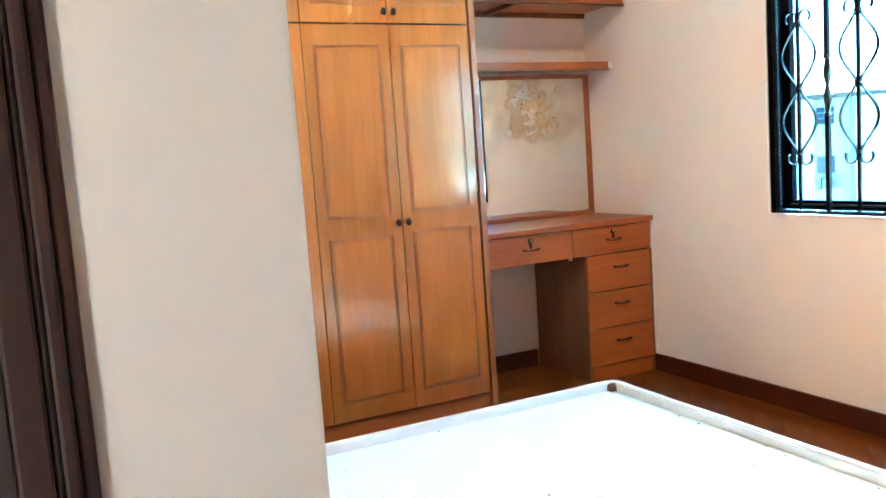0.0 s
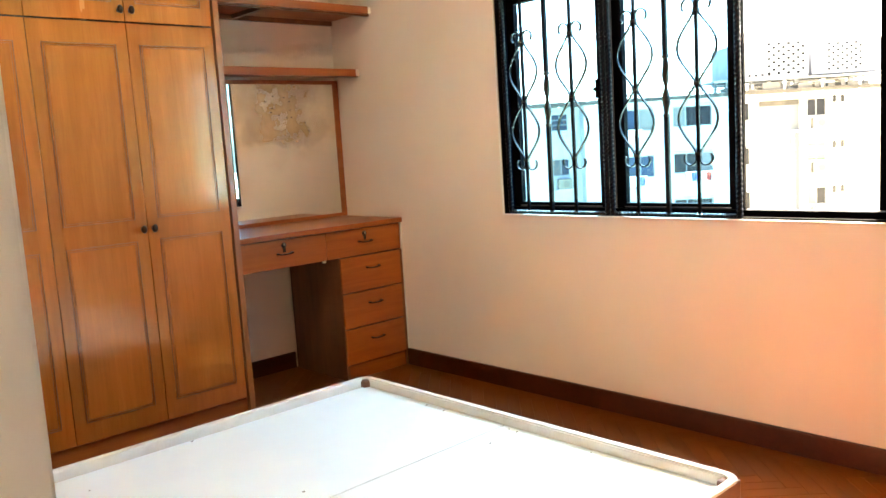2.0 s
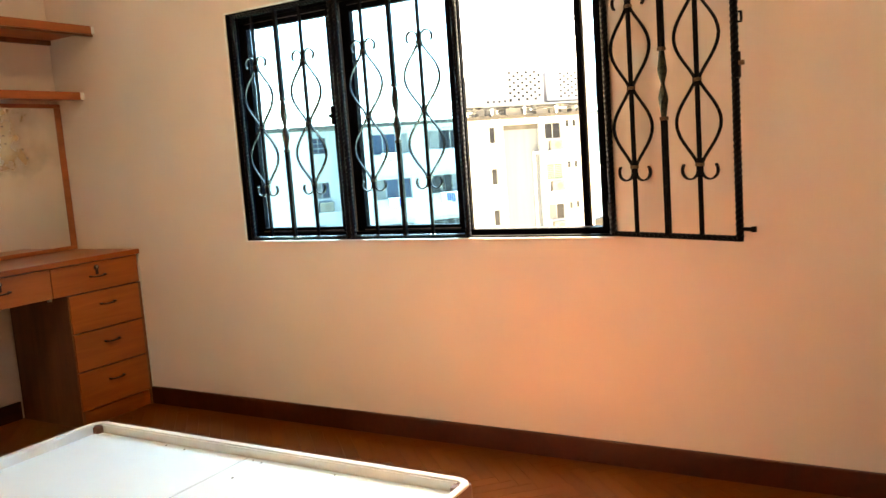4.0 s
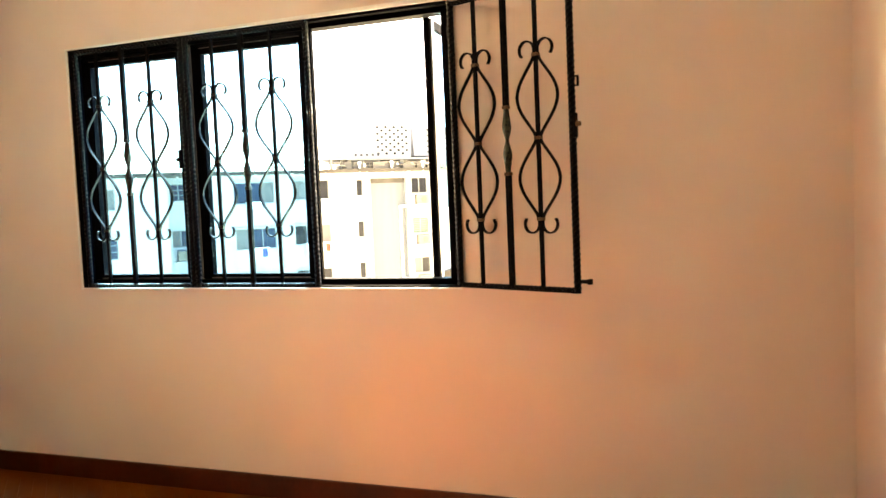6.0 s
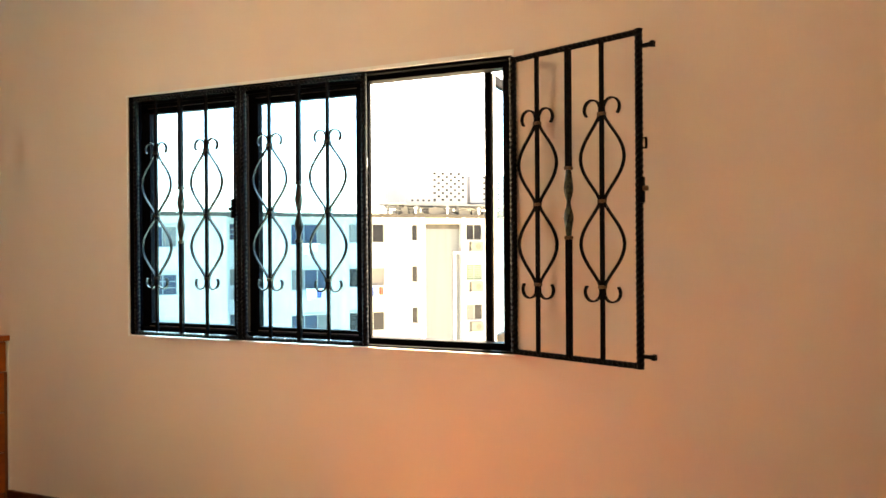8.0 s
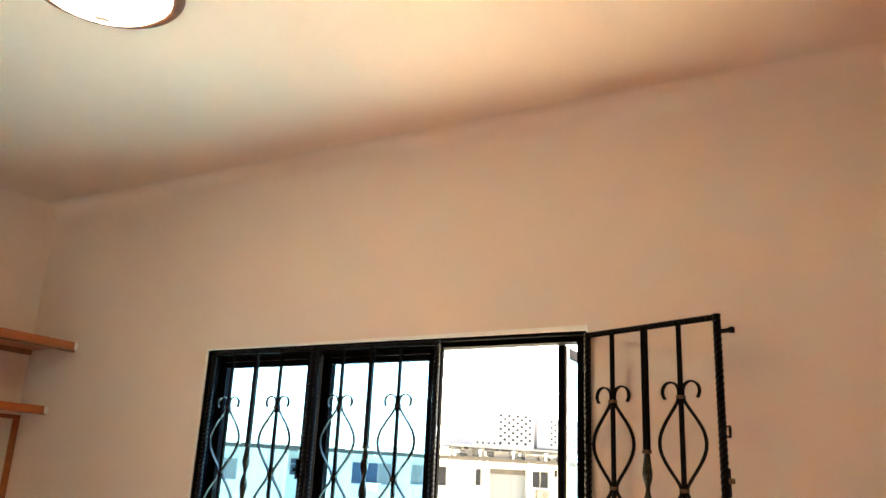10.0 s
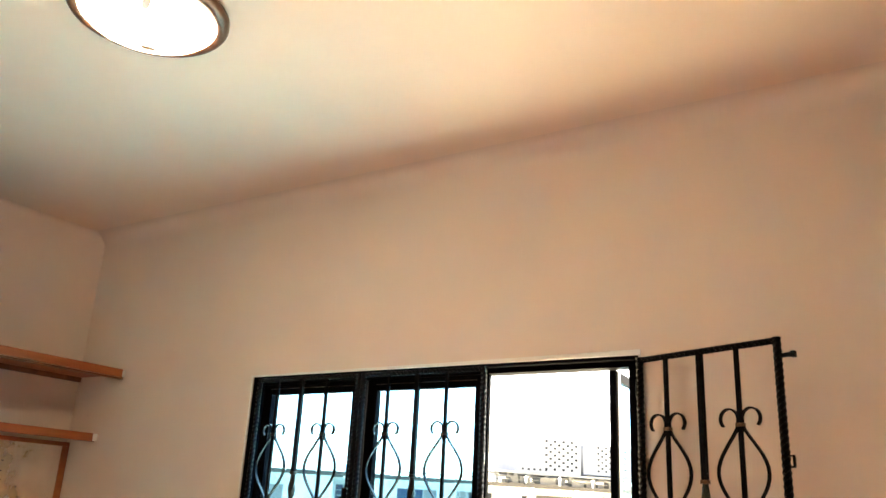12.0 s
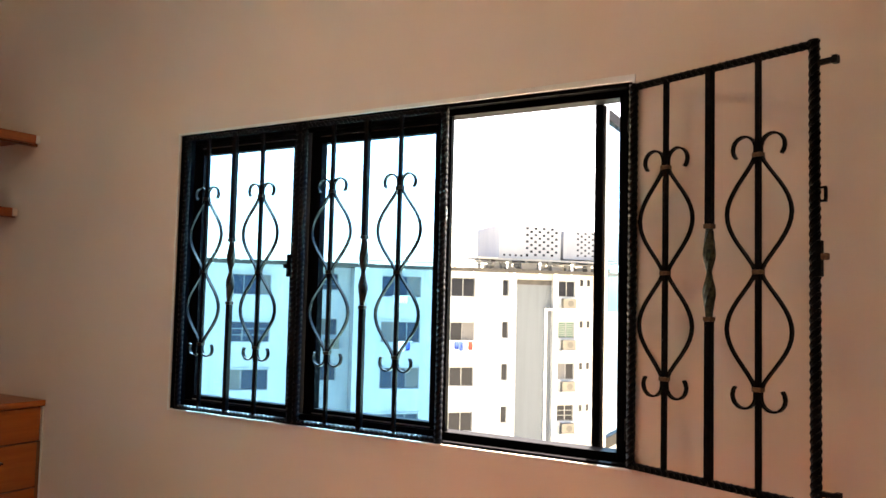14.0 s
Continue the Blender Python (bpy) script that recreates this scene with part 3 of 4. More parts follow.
part("stay_arm", boxes((-0.03, -0.03, h + 0.002, 0.02, 0.004, h + 0.008), (0.02, -0.10, h - 0.030, 0.26, -0.092, h - 0.022)), GREY_ALU, leaf, "thin metal friction stay", local=True)

# a raised plaster edge round the opening, its head out of square
e = 0.008
bm = boxes((WX - 0.004, WIN_Y0 - e, WIN_Z0 - e, WX - 0.0003, WIN_Y0, WIN_Z1), (WX - 0.004, WIN_Y1, WIN_Z0 - e, WX - 0.0003, WIN_Y1 + e, WIN_Z1),
           (WX - 0.004, WIN_Y0, WIN_Z0 - 0.006, WX - 0.0003, WIN_Y1, WIN_Z0), bevel=0.0015)
head = boxes((WX - 0.005, WIN_Y0 - e, WIN_Z1, WX - 0.0003, WIN_Y1 + e, WIN_Z1 + 0.006))
for vert in head.verts:
    if vert.co.z > WIN_Z1 + 0.003 and vert.co.y < 1:
        vert.co.z += 0.013
head_mesh = bpy.data.meshes.new("head")
head.to_mesh(head_mesh)
head.free()
bm.from_mesh(head_mesh)
structure("trim_window", bm, EDGE, "white plaster edge round the window opening")


# ---- wrought-iron grilles ----


def arc(cx, cz, r, a0, a1, n=10):
    return [(cx + r * math.cos(radians(a0 + (a1 - a0) * k / n)), 0.0, cz + r * math.sin(radians(a0 + (a1 - a0) * k / n))) for k in range(n + 1)]


def grille(g, width, height, stems, levels, r=0.0265, trim=None):
    """A grille panel from (0,0) to (width,height) in the thing's own x-z plane: a twisted frame, two scrolled stems and a knopped bar between."""
    f = 0.009
    band, knob = trim or (BACKLIT_BRONZE, BACKLIT_BRONZE)
    for a, c in (((f, 0, 0), (f, 0, height)), ((width - f, 0, 0), (width - f, 0, height))):
        part("frame_bar", twisted(a, c, 0.0185, 0.076, 0.005), IRON, g, "twisted black iron frame bar", local=True)
    for z in (f, height - f):
        part("frame_bar", twisted((2 * f, 0, z), (width - 2 * f, 0, z), 0.0152, 0.076, 0.005), IRON, g, local=True)
    low, mid, top = levels
    for x in (stems[0], stems[2]):
        part("stem", boxes((x - 0.0062, -0.0062, f, x + 0.0062, 0.0062, height - f), bevel=0.0015), IRON, g, "square black iron stem", local=True)
        for s in (-1, 1):
            pts = []
            for za, zb in ((top, mid), (mid, low)):
                for k in range(17):
                    q = k / 16
                    z = za + (zb - za) * q
                    bulge = 0.076 * (math.sin(math.pi * q) ** 1.35)
                    pts.append((x + s * (0.007 + bulge), 0.0, z))
            upper = [(x + s * (0.007 + r - r * math.cos(radians(a))), 0, top + 0.018 + 1.0 * r * math.sin(radians(a))) for a in range(225, -1, -20)]
            lower = [(x + s * (0.007 + r - r * math.cos(radians(a))), 0, low - 0.018 - 1.0 * r * math.sin(radians(a))) for a in range(0, 226, 20)]
            seen = []
            for p in upper + pts + lower:
                if not seen or (Vector(p) - Vector(seen[-1])).length > 1e-4:
                    seen.append(p)
            part("scroll", swept(seen, 0.012, 0.0052), IRON, g, "curled flat iron scroll", local=True)
        for z in levels:
            part("collar", boxes((x - 0.0125, -0.009, z - 0.0055, x + 0.0125, 0.009, z + 0.0055), bevel=0.002), band, g, "painted metal collar", local=True)
    x = stems[1]
    k0, k1 = mid - 0.115, mid + 0.115
    for za, zb in ((f, k0), (k1, height - f)):
        part("centre_bar", boxes((x - 0.009, -0.009, za, x + 0.009, 0.009, zb), bevel=0.002), IRON, g, "thicker black iron bar", local=True)
    part("knop", twisted((x, 0, k0), (x, 0, k1), 0.02, 0.32, 0.005, lambda q: 0.011 + 0.012 * abs(math.sin(2 * math.pi * q)) ** 1.2), knob, g, "aged twisted knop", local=True)
    for z in (k0, k1):
        part("collar", boxes((x - 0.011, -0.011, z - 0.006, x + 0.011, 0.011, z + 0.006), bevel=0.002), band, g, local=True)


GX, GZ0, GH = 2.735, 0.884, 1.044
LV = (1.135 - GZ0, 1.406 - GZ0, 1.680 - GZ0)
ga = thing("window_grille", (GX, 2.457, GZ0), "fixed black wrought-iron window grille with scrolls before closed casements", "window grille", "window grilles", turn=-90)
grille(ga, 0.578, GH, (0.124, 0.262, 0.401), LV)
gb = thing("window_grille", (GX, 1.870, GZ0), "fixed black wrought-iron window grille with scrolls and a side latch plate", "window grille", "window grilles", turn=-90)
grille(gb, 0.588, GH, (0.138, 0.279, 0.415), LV)
part("latch_plate", boxes((0.568, 0.014, 0.690, 0.584, 0.018, 0.725), bevel=0.001), CHROME, gb, "small bright metal latch plate", local=True)
part("latch_plate", boxes((0.570, 0.014, 0.550, 0.580, 0.018, 0.575), bevel=0.001), IRON, gb, local=True)
gate_turn = math.degrees(math.atan2(-0.489, -0.1935))
gc = thing("grille_gate", (2.741, 0.698, GZ0), "open black wrought-iron grille gate hinged beside the window", "window grille", "window grilles", turn=gate_turn)
grille(gc, 0.527, GH, (0.117, 0.249, 0.381), (LV[0] - 0.003, LV[1], LV[2] + 0.004), 0.030, (BRONZE, VERDI))
for z in (GH - 0.055, 0.040):
    part("bolt_tab", boxes((0.521, -0.006, z - 0.006, 0.567, 0.006, z + 0.006), (0.560, -0.008, z - 0.009, 0.572, 0.008, z + 0.009), bevel=0.001), IRON, gc, "short iron locating tab", local=True)
part("lock_loop", boxes((0.525, -0.004, 0.675, 0.544, 0.004, 0.680), (0.525, -0.004, 0.705, 0.544, 0.004, 0.710), (0.540, -0.004, 0.680, 0.545, 0.004, 0.705)), IRON, gc, "small iron lock loop", local=True)
part("bolt_plate", boxes((0.525, -0.010, 0.510, 0.535, 0.006, 0.590), bevel=0.002), IRON, gc, "black bolt plate", local=True)
part("bolt_knob", boxes((0.535, -0.012, 0.546, 0.552, 0.000, 0.562), bevel=0.004), BRONZE, gc, "small brass bolt knob", local=True)
for z in (0.10, 0.94):
    part("hinge", boxes((-0.006, -0.008, z - 0.03, 0.010, 0.008, z + 0.03), bevel=0.003), IRON, gc, local=True)

# ---- built-in wardrobe ----
WF = 3.27          # door faces
SEAMS = (1.690, 1.292, 0.895, 0.498, 0.104, LEFT_X + 0.02)
wardrobe = thing("wardrobe", (0.78, 3.55, 0.0), "tall built-in honey-oak wardrobe with panelled doors on a plinth", "wardrobe")
part("side_panel", boxes((1.697, WF - 0.006, 0.0, 1.726, WY_FAR - 0.002, 2.46), bevel=0.0015), CARCASS, wardrobe, "reddish-brown wardrobe end panel")
part("side_panel", boxes((LEFT_X + 0.002, WF - 0.004, 0.0, LEFT_X + 0.018, WY_FAR - 0.002, 2.46)), CARCASS, wardrobe)
part("plinth", boxes((LEFT_X + 0.018, WF + 0.02, 0.0, 1.697, WF + 0.045, 0.078), bevel=0.001), DESK_WOOD, wardrobe, "orange-brown wooden plinth")
part("carcass", boxes((LEFT_X + 0.018, WF + 0.024, 0.080, 1.697, WY_FAR - 0.004, 2.44)), DARK_GAP, wardrobe, "dark inside of the wardrobe")
part("top_panel", boxes((LEFT_X + 0.018, WF - 0.002, 2.44, 1.697, WY_FAR - 0.004, 2.46)), CARCASS, wardrobe)


def bead_frame(bm, x0, z0, x1, z1, yf, w=0.004, proud=0.004):
    for row in ((x0, z0, x1, z0 + w), (x0, z1 - w, x1, z1), (x0, z0 + w, x0 + w, z1 - w), (x1 - w, z0 + w, x1, z1 - w)):
        block(bm, row[0], yf - proud, row[1], row[2], yf, row[3])


def cupboard_door(x0, x1, z0, z1, panels, knob):
    g = 0.0015
    d = part("door", boxes((x0 + g, WF, z0, x1 - g, WF + 0.02, z1), bevel=0.0015), DOOR_WOOD, wardrobe, "honey-oak veneered panelled door")
    for a, c in panels:
        bm = bmesh.new()
        bead_frame(bm, x0 + 0.050, a, x1 - 0.050, c, WF, 0.003, 0.003)
        bead_frame(bm, x0 + 0.060, a + 0.010, x1 - 0.060, c - 0.010, WF, 0.0015, 0.0015)
        part("moulding", bm, MOULDING, d, "thin dark beaded moulding")
        part("raised_panel", boxes((x0 + 0.066, WF - 0.0015, a + 0.014, x1 - 0.066, WF - 0.0002, c - 0.014)), DOOR_WOOD, d, "flat oak panel field")
    if knob:
        kx, kz = knob
        bm = lathe([(0.0, 0.0), (0.006, 0.0), (0.005, 0.008), (0.0085, 0.014), (0.011, 0.021), (0.009, 0.026), (0.0, 0.028)], (0, 0, 0), 20)
        bm.transform(Matrix.Translation((kx, WF, kz)) @ Matrix.Rotation(radians(90), 4, "X") @ Matrix.Diagonal((1.15, 1.6, 1.1, 1)))
        part("knob", bm, KNOB, d, "dark oval bronze knob", smooth=True)


for i in range(5):
    x1, x0 = SEAMS[i], SEAMS[i + 1]
    kx = x0 + 0.024 if i % 2 == 0 else x1 - 0.024
    cupboard_door(x0, x1, 0.086, 1.822, ((0.170, 0.900), (0.993, 1.733)), (kx, 0.950))
    cupboard_door(x0, x1, 1.829, 2.436, ((1.905, 2.360),), (kx, 1.875))

# ---- dressing desk ----
desk = thing("dressing_desk", (2.24, 3.55, 0.0), "built-in reddish-oak dressing desk with drawers under its top", "desk")
part("desktop", boxes((1.728, 3.285, 0.820, WX - 0.002, WY_FAR - 0.002, 0.846), bevel=0.003), DESK_WOOD, desk, "glossy reddish-oak desktop")
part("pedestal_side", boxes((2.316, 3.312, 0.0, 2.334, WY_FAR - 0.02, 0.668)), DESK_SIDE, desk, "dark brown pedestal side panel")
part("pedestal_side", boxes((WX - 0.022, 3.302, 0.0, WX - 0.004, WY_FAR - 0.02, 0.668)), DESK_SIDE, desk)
part("drawer_carcass", boxes((2.334, 3.324, 0.080, WX - 0.022, WY_FAR - 0.02, 0.668), (1.728, 3.322, 0.690, WX - 0.004, 3.76, 0.819)), DARK_GAP, desk)
part("plinth", boxes((2.334, 3.312, 0.0, WX - 0.022, 3.330, 0.078), bevel=0.001), DESK_WOOD, desk)
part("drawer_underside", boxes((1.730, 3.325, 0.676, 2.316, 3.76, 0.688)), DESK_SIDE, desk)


def pull(x, z, parent):
    pts = [(x + 0.040 * math.cos(radians(a)), 3.303, z + 0.008 - 0.005 * math.sin(radians(a))) for a in range(0, 181, 15)]
    bm = swept([(p[0], p[1] - 0.014, p[2]) for p in pts], 0.009, 0.006)
    for s in (-1, 1):
        block(bm, x + s * 0.040 - 0.004, 3.284, z + 0.004, x + s * 0.040 + 0.004, 3.303, z + 0.012)
    part("pull", bm, KNOB, parent, "slim dark bronze bow pull")


def drawer(x0, x1, z0, z1, lock):
    d = part("drawer_front", boxes((x0, 3.303, z0, x1, 3.321, z1), bevel=0.0015), DESK_WOOD, desk, "reddish-oak drawer front")
    cx, cz = (x0 + x1) / 2, (z0 + z1) / 2
    pull(cx, cz + (-0.006 if lock else 0.020), d)
    if lock:
        bm = lathe([(0.0, 0.0), (0.014, 0.0), (0.014, 0.004), (0.011, 0.007), (0.0, 0.008)], (0, 0, 0), 20)
        bm.transform(Matrix.Translation((cx, 3.303, cz + 0.042)) @ Matrix.Rotation(radians(90), 4, "X"))
        block(bm, cx - 0.006, 3.294, cz + 0.008, cx + 0.006, 3.303, cz + 0.032, bevel=0.001)
        part("lock", bm, KNOB, d, "dark tarnished drawer lock", smooth=False)
        part("lock_face", boxes((cx - 0.006, 3.2935, cz + 0.040, cx + 0.004, 3.2950, cz + 0.052)), CHROME, d, "small bright lock cylinder")


drawer(1.730, 2.236, 0.672, 0.815, True)
drawer(2.240, WX - 0.012, 0.672, 0.815, True)
for a, c in ((0.477, 0.666), (0.283, 0.471), (0.084, 0.277)):
    drawer(2.320, WX - 0.012, a, c, False)
part("sealant", boxes((WX - 0.007, 3.297, 0.092, WX - 0.0005, 3.3015, 0.816)), RAIL_WHITE, desk, "pale filler strip against the wall")
part("catch", boxes((2.235, 3.335, 0.655, 2.250, 3.350, 0.676)), PIPE, desk, "small white catch under the drawer")

# mirror over the desk
mirror = thing("wall_mirror", (2.24, WY_FAR, 0.847), "large aged mirror in a reddish-brown frame above the desk", "mirror")
MZ0, MZ1, MY = 0.847, 1.648, WY_FAR - 0.028
part("frame_rail", boxes((1.728, MY, MZ0, WX - 0.002, WY_FAR - 0.001, MZ0 + 0.021), bevel=0.002), SHELF_WOOD, mirror, "reddish-brown frame rail")
part("frame_rail", boxes((1.728, MY, MZ1 - 0.022, WX - 0.002, WY_FAR - 0.001, MZ1), bevel=0.002), SHELF_WOOD, mirror)
part("frame_stile", boxes((WX - 0.038, MY, MZ0 + 0.021, WX - 0.002, WY_FAR - 0.001, MZ1 - 0.022), bevel=0.002), SHELF_WOOD, mirror)
part("frame_stile", boxes((1.728, MY, MZ0 + 0.021, 1.756, WY_FAR - 0.001, MZ1 - 0.022), bevel=0.002), SHELF_WOOD, mirror)
glass = part("mirror_glass", boxes((0, 0, 0, WX - 0.038 - 1.756, 0.006, MZ1 - MZ0 - 0.043)), MIRROR, mirror, "mirror glass with browned flaking stains", local=True)
glass.location = (1.756 - 2.24, MY + 0.010 - WY_FAR, 0.021)
glass.rotation_euler = (0, 0, radians(-0.3))     # hung a little out of true

bm = bmesh.new()
for x, z in ((0.49, 0.660), (0.53, 0.622), (0.52, 0.600), (0.54, 0.690), (0.61, 0.683), (0.645, 0.660), (0.645, 0.612), (0.57, 0.585), (0.62, 0.568), (0.65, 0.571), (0.74, 0.540), (0.76, 0.492)):
    block(bm, x, -0.0008, z, x + 0.012, 0.001, z + 0.005)
flakes = part("flaked_speck", bm, DARK_GAP, mirror, "small black flaked specks on the mirror", kind="stuff", local=True)
flakes.location, flakes.rotation_euler = glass.location, glass.rotation_euler

# ---- shelves ----
low_shelf = thing("wall_shelf", (2.24, WY_FAR, 1.642), "narrow reddish-brown shelf above the mirror", "shelf", "wall shelves")
part("board", boxes((1.728, 3.586, 1.668, WX - 0.002, WY_FAR - 0.002, 1.686)), SHELF_WOOD, low_shelf)
part("front_lip", boxes((1.728, 3.568, 1.650, WX - 0.030, 3.586, 1.692), bevel=0.004), SHELF_WOOD, low_shelf, "rounded reddish-brown front lip")
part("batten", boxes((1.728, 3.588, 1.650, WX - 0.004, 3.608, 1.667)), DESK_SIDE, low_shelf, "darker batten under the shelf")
part("end_cap", boxes((WX - 0.028, 3.570, 1.654, WX - 0.004, 3.586, 1.690), bevel=0.002), RAIL_WHITE, low_shelf, "pale chipped shelf end")
high_shelf = thing("wall_shelf", (2.24, WY_FAR, 1.972), "deeper reddish-brown shelf high on the wall", "shelf", "wall shelves")
part("board", boxes((1.728, 3.444, 1.992, WX - 0.002, WY_FAR - 0.002, 2.012)), SHELF_WOOD, high_shelf)
part("front_lip", boxes((1.728, 3.426, 1.974, WX - 0.024, 3.444, 2.016), bevel=0.004), SHELF_WOOD, high_shelf, "rounded reddish-brown front lip")
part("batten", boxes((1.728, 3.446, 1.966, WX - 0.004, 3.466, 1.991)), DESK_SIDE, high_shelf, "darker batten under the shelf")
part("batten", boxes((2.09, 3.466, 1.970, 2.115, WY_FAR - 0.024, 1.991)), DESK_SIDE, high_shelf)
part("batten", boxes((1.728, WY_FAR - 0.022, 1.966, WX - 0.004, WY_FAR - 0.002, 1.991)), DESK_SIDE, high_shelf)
part("end_cap", boxes((WX - 0.023, 3.428, 1.978, WX - 0.004, 3.444, 2.014), bevel=0.002), RAIL_WHITE, high_shelf, "pale chipped shelf end")

# ---- bed base ----
BX0, BX1, BY0, BY1, BZ, BT = -0.145, 1.823, 0.836, 2.484, 0.297, 0.263
bed = thing("bed_base", (0.83, 1.655, 0.0), "bare white-laminate bed base with raised rim, brown outer boards", "bed")
part("lid", boxes((BX0 + 0.03, BY0 + 0.03, BT - 0.018, BX1 - 0.03, 1.6790, BT), bevel=0.0015), LAMINATE, bed, "white laminate lid board")
part("lid", boxes((BX0 + 0.03, 1.6830, BT - 0.018, BX1 - 0.03, BY1 - 0.03, BT), bevel=0.0015), LAMINATE, bed, "white laminate lid board")
part("seam", boxes((BX0 + 0.03, 1.6790, BT - 0.018, BX1 - 0.03, 1.6830, BT - 0.002)), DARK_GAP, bed, "dark seam between the lids")
cr = 0.045
for name, rows in (("outer_board", ((BX0 + cr, BY0, 0, BX1 - cr, BY0 + 0.010, BZ - 0.008), (BX0 + cr, BY1 - 0.010, 0, BX1 - cr, BY1, BZ - 0.008),
                                    (BX1 - 0.010, BY0 + cr, 0, BX1, BY1 - cr, BZ - 0.008), (BX0, BY0 + cr, 0, BX0 + 0.010, BY1 - cr, BZ - 0.008))),
                   ("inner_rail", ((BX0 + cr, BY0 + 0.010, 0.03, BX1 - cr, BY0 + 0.026, BZ - 0.006), (BX0 + cr, BY1 - 0.026, 0.03, BX1 - cr, BY1 - 0.010, BZ - 0.006),
                                   (BX1 - 0.026, BY0 + cr, 0.03, BX1 - 0.010, BY1 - cr, BZ - 0.006), (BX0 + 0.010, BY0 + cr, 0.03, BX0 + 0.026, BY1 - cr, BZ - 0.006)))):
    for row in rows:
        part(name, boxes(row), BED_BROWN if name == "outer_board" else RAIL_WHITE, bed, "reddish-brown outer board" if name == "outer_board" else "off-white inner rail")


def rounded(x0, y0, x1, y1, r, n=8):
    pts = []
    for cx, cy, a0 in ((x1 - r, y1 - r, 0), (x0 + r, y1 - r, 90), (x0 + r, y0 + r, 180), (x1 - r, y0 + r, 270)):
        pts += [(cx + r * math.cos(radians(a0 + 90 * k / n)), cy + r * math.sin(radians(a0 + 90 * k / n))) for k in range(n + 1)]
    return pts


bm = bmesh.new()
out, inn = rounded(BX0 - 0.002, BY0 - 0.002, BX1 + 0.002, BY1 + 0.002, 0.05), rounded(BX0 + 0.022, BY0 + 0.022, BX1 - 0.022, BY1 - 0.022, 0.026)
loops = [[bm.verts.new((x, y, z)) for x, y in ring] for ring, z in ((out, BZ - 0.008), (out, BZ - 0.002), (rounded(BX0, BY0, BX1, BY1, 0.048), BZ), (rounded(BX0 + 0.020, BY0 + 0.020, BX1 - 0.020, BY1 - 0.020, 0.028), BZ), (inn, BZ - 0.002), (inn, BZ - 0.006))]
for a, c in zip(loops, loops[1:] + loops[:1]):
    for k in range(len(a)):
        bm.faces.new((a[k], a[(k + 1) % len(a)], c[(k + 1) % len(a)], c[k]))
bmesh.ops.recalc_face_normals(bm, faces=bm.faces[:])
part("rim_cap", bm, RAIL_WHITE, bed, "cream edging strip with rounded corners")
for cx, cy in ((BX0, BY0), (BX1, BY0), (BX0, BY1), (BX1, BY1)):
    sx, sy = (1 if cx < 1 else -1), (1 if cy < 1.6 else -1)
    part("corner_post", boxes((cx + sx * 0.003, cy + sy * 0.003, 0, cx + sx * 0.052, cy + sy * 0.052, BZ - 0.009), bevel=0.008), BED_BROWN, bed, "dark brown corner post")

# the dark joint round the lids, and a little dirt on them
for row in ((BX1 - 0.0300, BY0 + 0.03, BT - 0.018, BX1 - 0.0262, BY1 - 0.03, BT - 0.006), (BX0 + 0.03, BY1 - 0.0300, BT - 0.018, BX1 - 0.03, BY1 - 0.0262, BT - 0.006), (BX0 + 0.03, BY0 + 0.0262, BT - 0.018, BX1 - 0.03, BY0 + 0.0300, BT - 0.006)):
    part("joint", boxes(row), MOULDING, bed)
bm = bmesh.new()
dirt = random.Random(11)
spots = [(1.776, 2.06), (1.770, 1.96), (1.774, 1.64), (1.772, 1.30), (0.62, 2.30), (1.02, 2.442), (1.768, 1.60)]
spots += [(0.3 + 1.45 * dirt.random(), 0.95 + 1.4 * dirt.random()) for k in range(4)]
for x, y in spots:
    q = 0.0018 + 0.0022 * dirt.random()
    block(bm, x - q, y - q * 0.6, BT, x + q, y + q * 0.6, BT + 0.0015)
tagged(part("debris", bm, DARK_GAP), "few small dark bits of dirt on the bed boards", "debris", kind="stuff")

# ---- ceiling lamp ----
LX, LY, LS = 1.366, 1.730, 1.07
lamp = thing("ceiling_light", (LX, LY, CEIL - 0.06), "round ceiling light with a brown rim and lit opal dome", "ceiling light")
part("rim", lathe([(r0 * LS, z0 * 0.72) for r0, z0 in [(0.165, 0.080), (0.214, 0.080), (0.223, 0.066), (0.223, 0.050), (0.216, 0.036), (0.205, 0.027), (0.192, 0.026), (0.188, 0.038), (0.165, 0.040), (0.165, 0.080)]], (LX, LY, CEIL - 0.0577), 72), RING, lamp, "brown turned lamp rim", smooth=True)
part("diffuser", lathe([(r0 * LS, z0) for r0, z0 in [(0.190, 0.032), (0.172, 0.014), (0.140, -0.004), (0.100, -0.017), (0.050, -0.025), (0.0, -0.027)]], (LX, LY, CEIL - 0.066), 64), DIFFUSER, lamp, "glowing smudged opal glass dome", smooth=True)

# ---- the block of flats opposite ----
F0 = Vector((34.896, 33.748, 0))
FTURN = -42.795
flats = thing("apartment_building", (F0.x, F0.y, -16.0), "long white block of flats with a flat roof", "building", turn=FTURN)
ZB = 16.0      # metres of the building below the room's floor
ROWS_N, TOP = 7, ZB + 3.10
# windows: from, to, height, head of the top row, storey
cols = [(-8.9, -6.6, 1.25, 2.50, 2.76), (-4.2, -3.1, 1.1, 2.50, 2.76), (-0.95, 1.38, 1.20, 2.50, 2.76), (8.00, 10.47, 1.28, 2.66, 2.79),
        (11.65, 14.0, 1.20, 2.69, 2.79), (15.85, 16.28, 1.07, 2.66, 2.67), (19.73, 20.90, 1.05, 2.69, 2.67)]
RECESSED = (4.53, 5.55, 1.02, 2.72, 2.77)
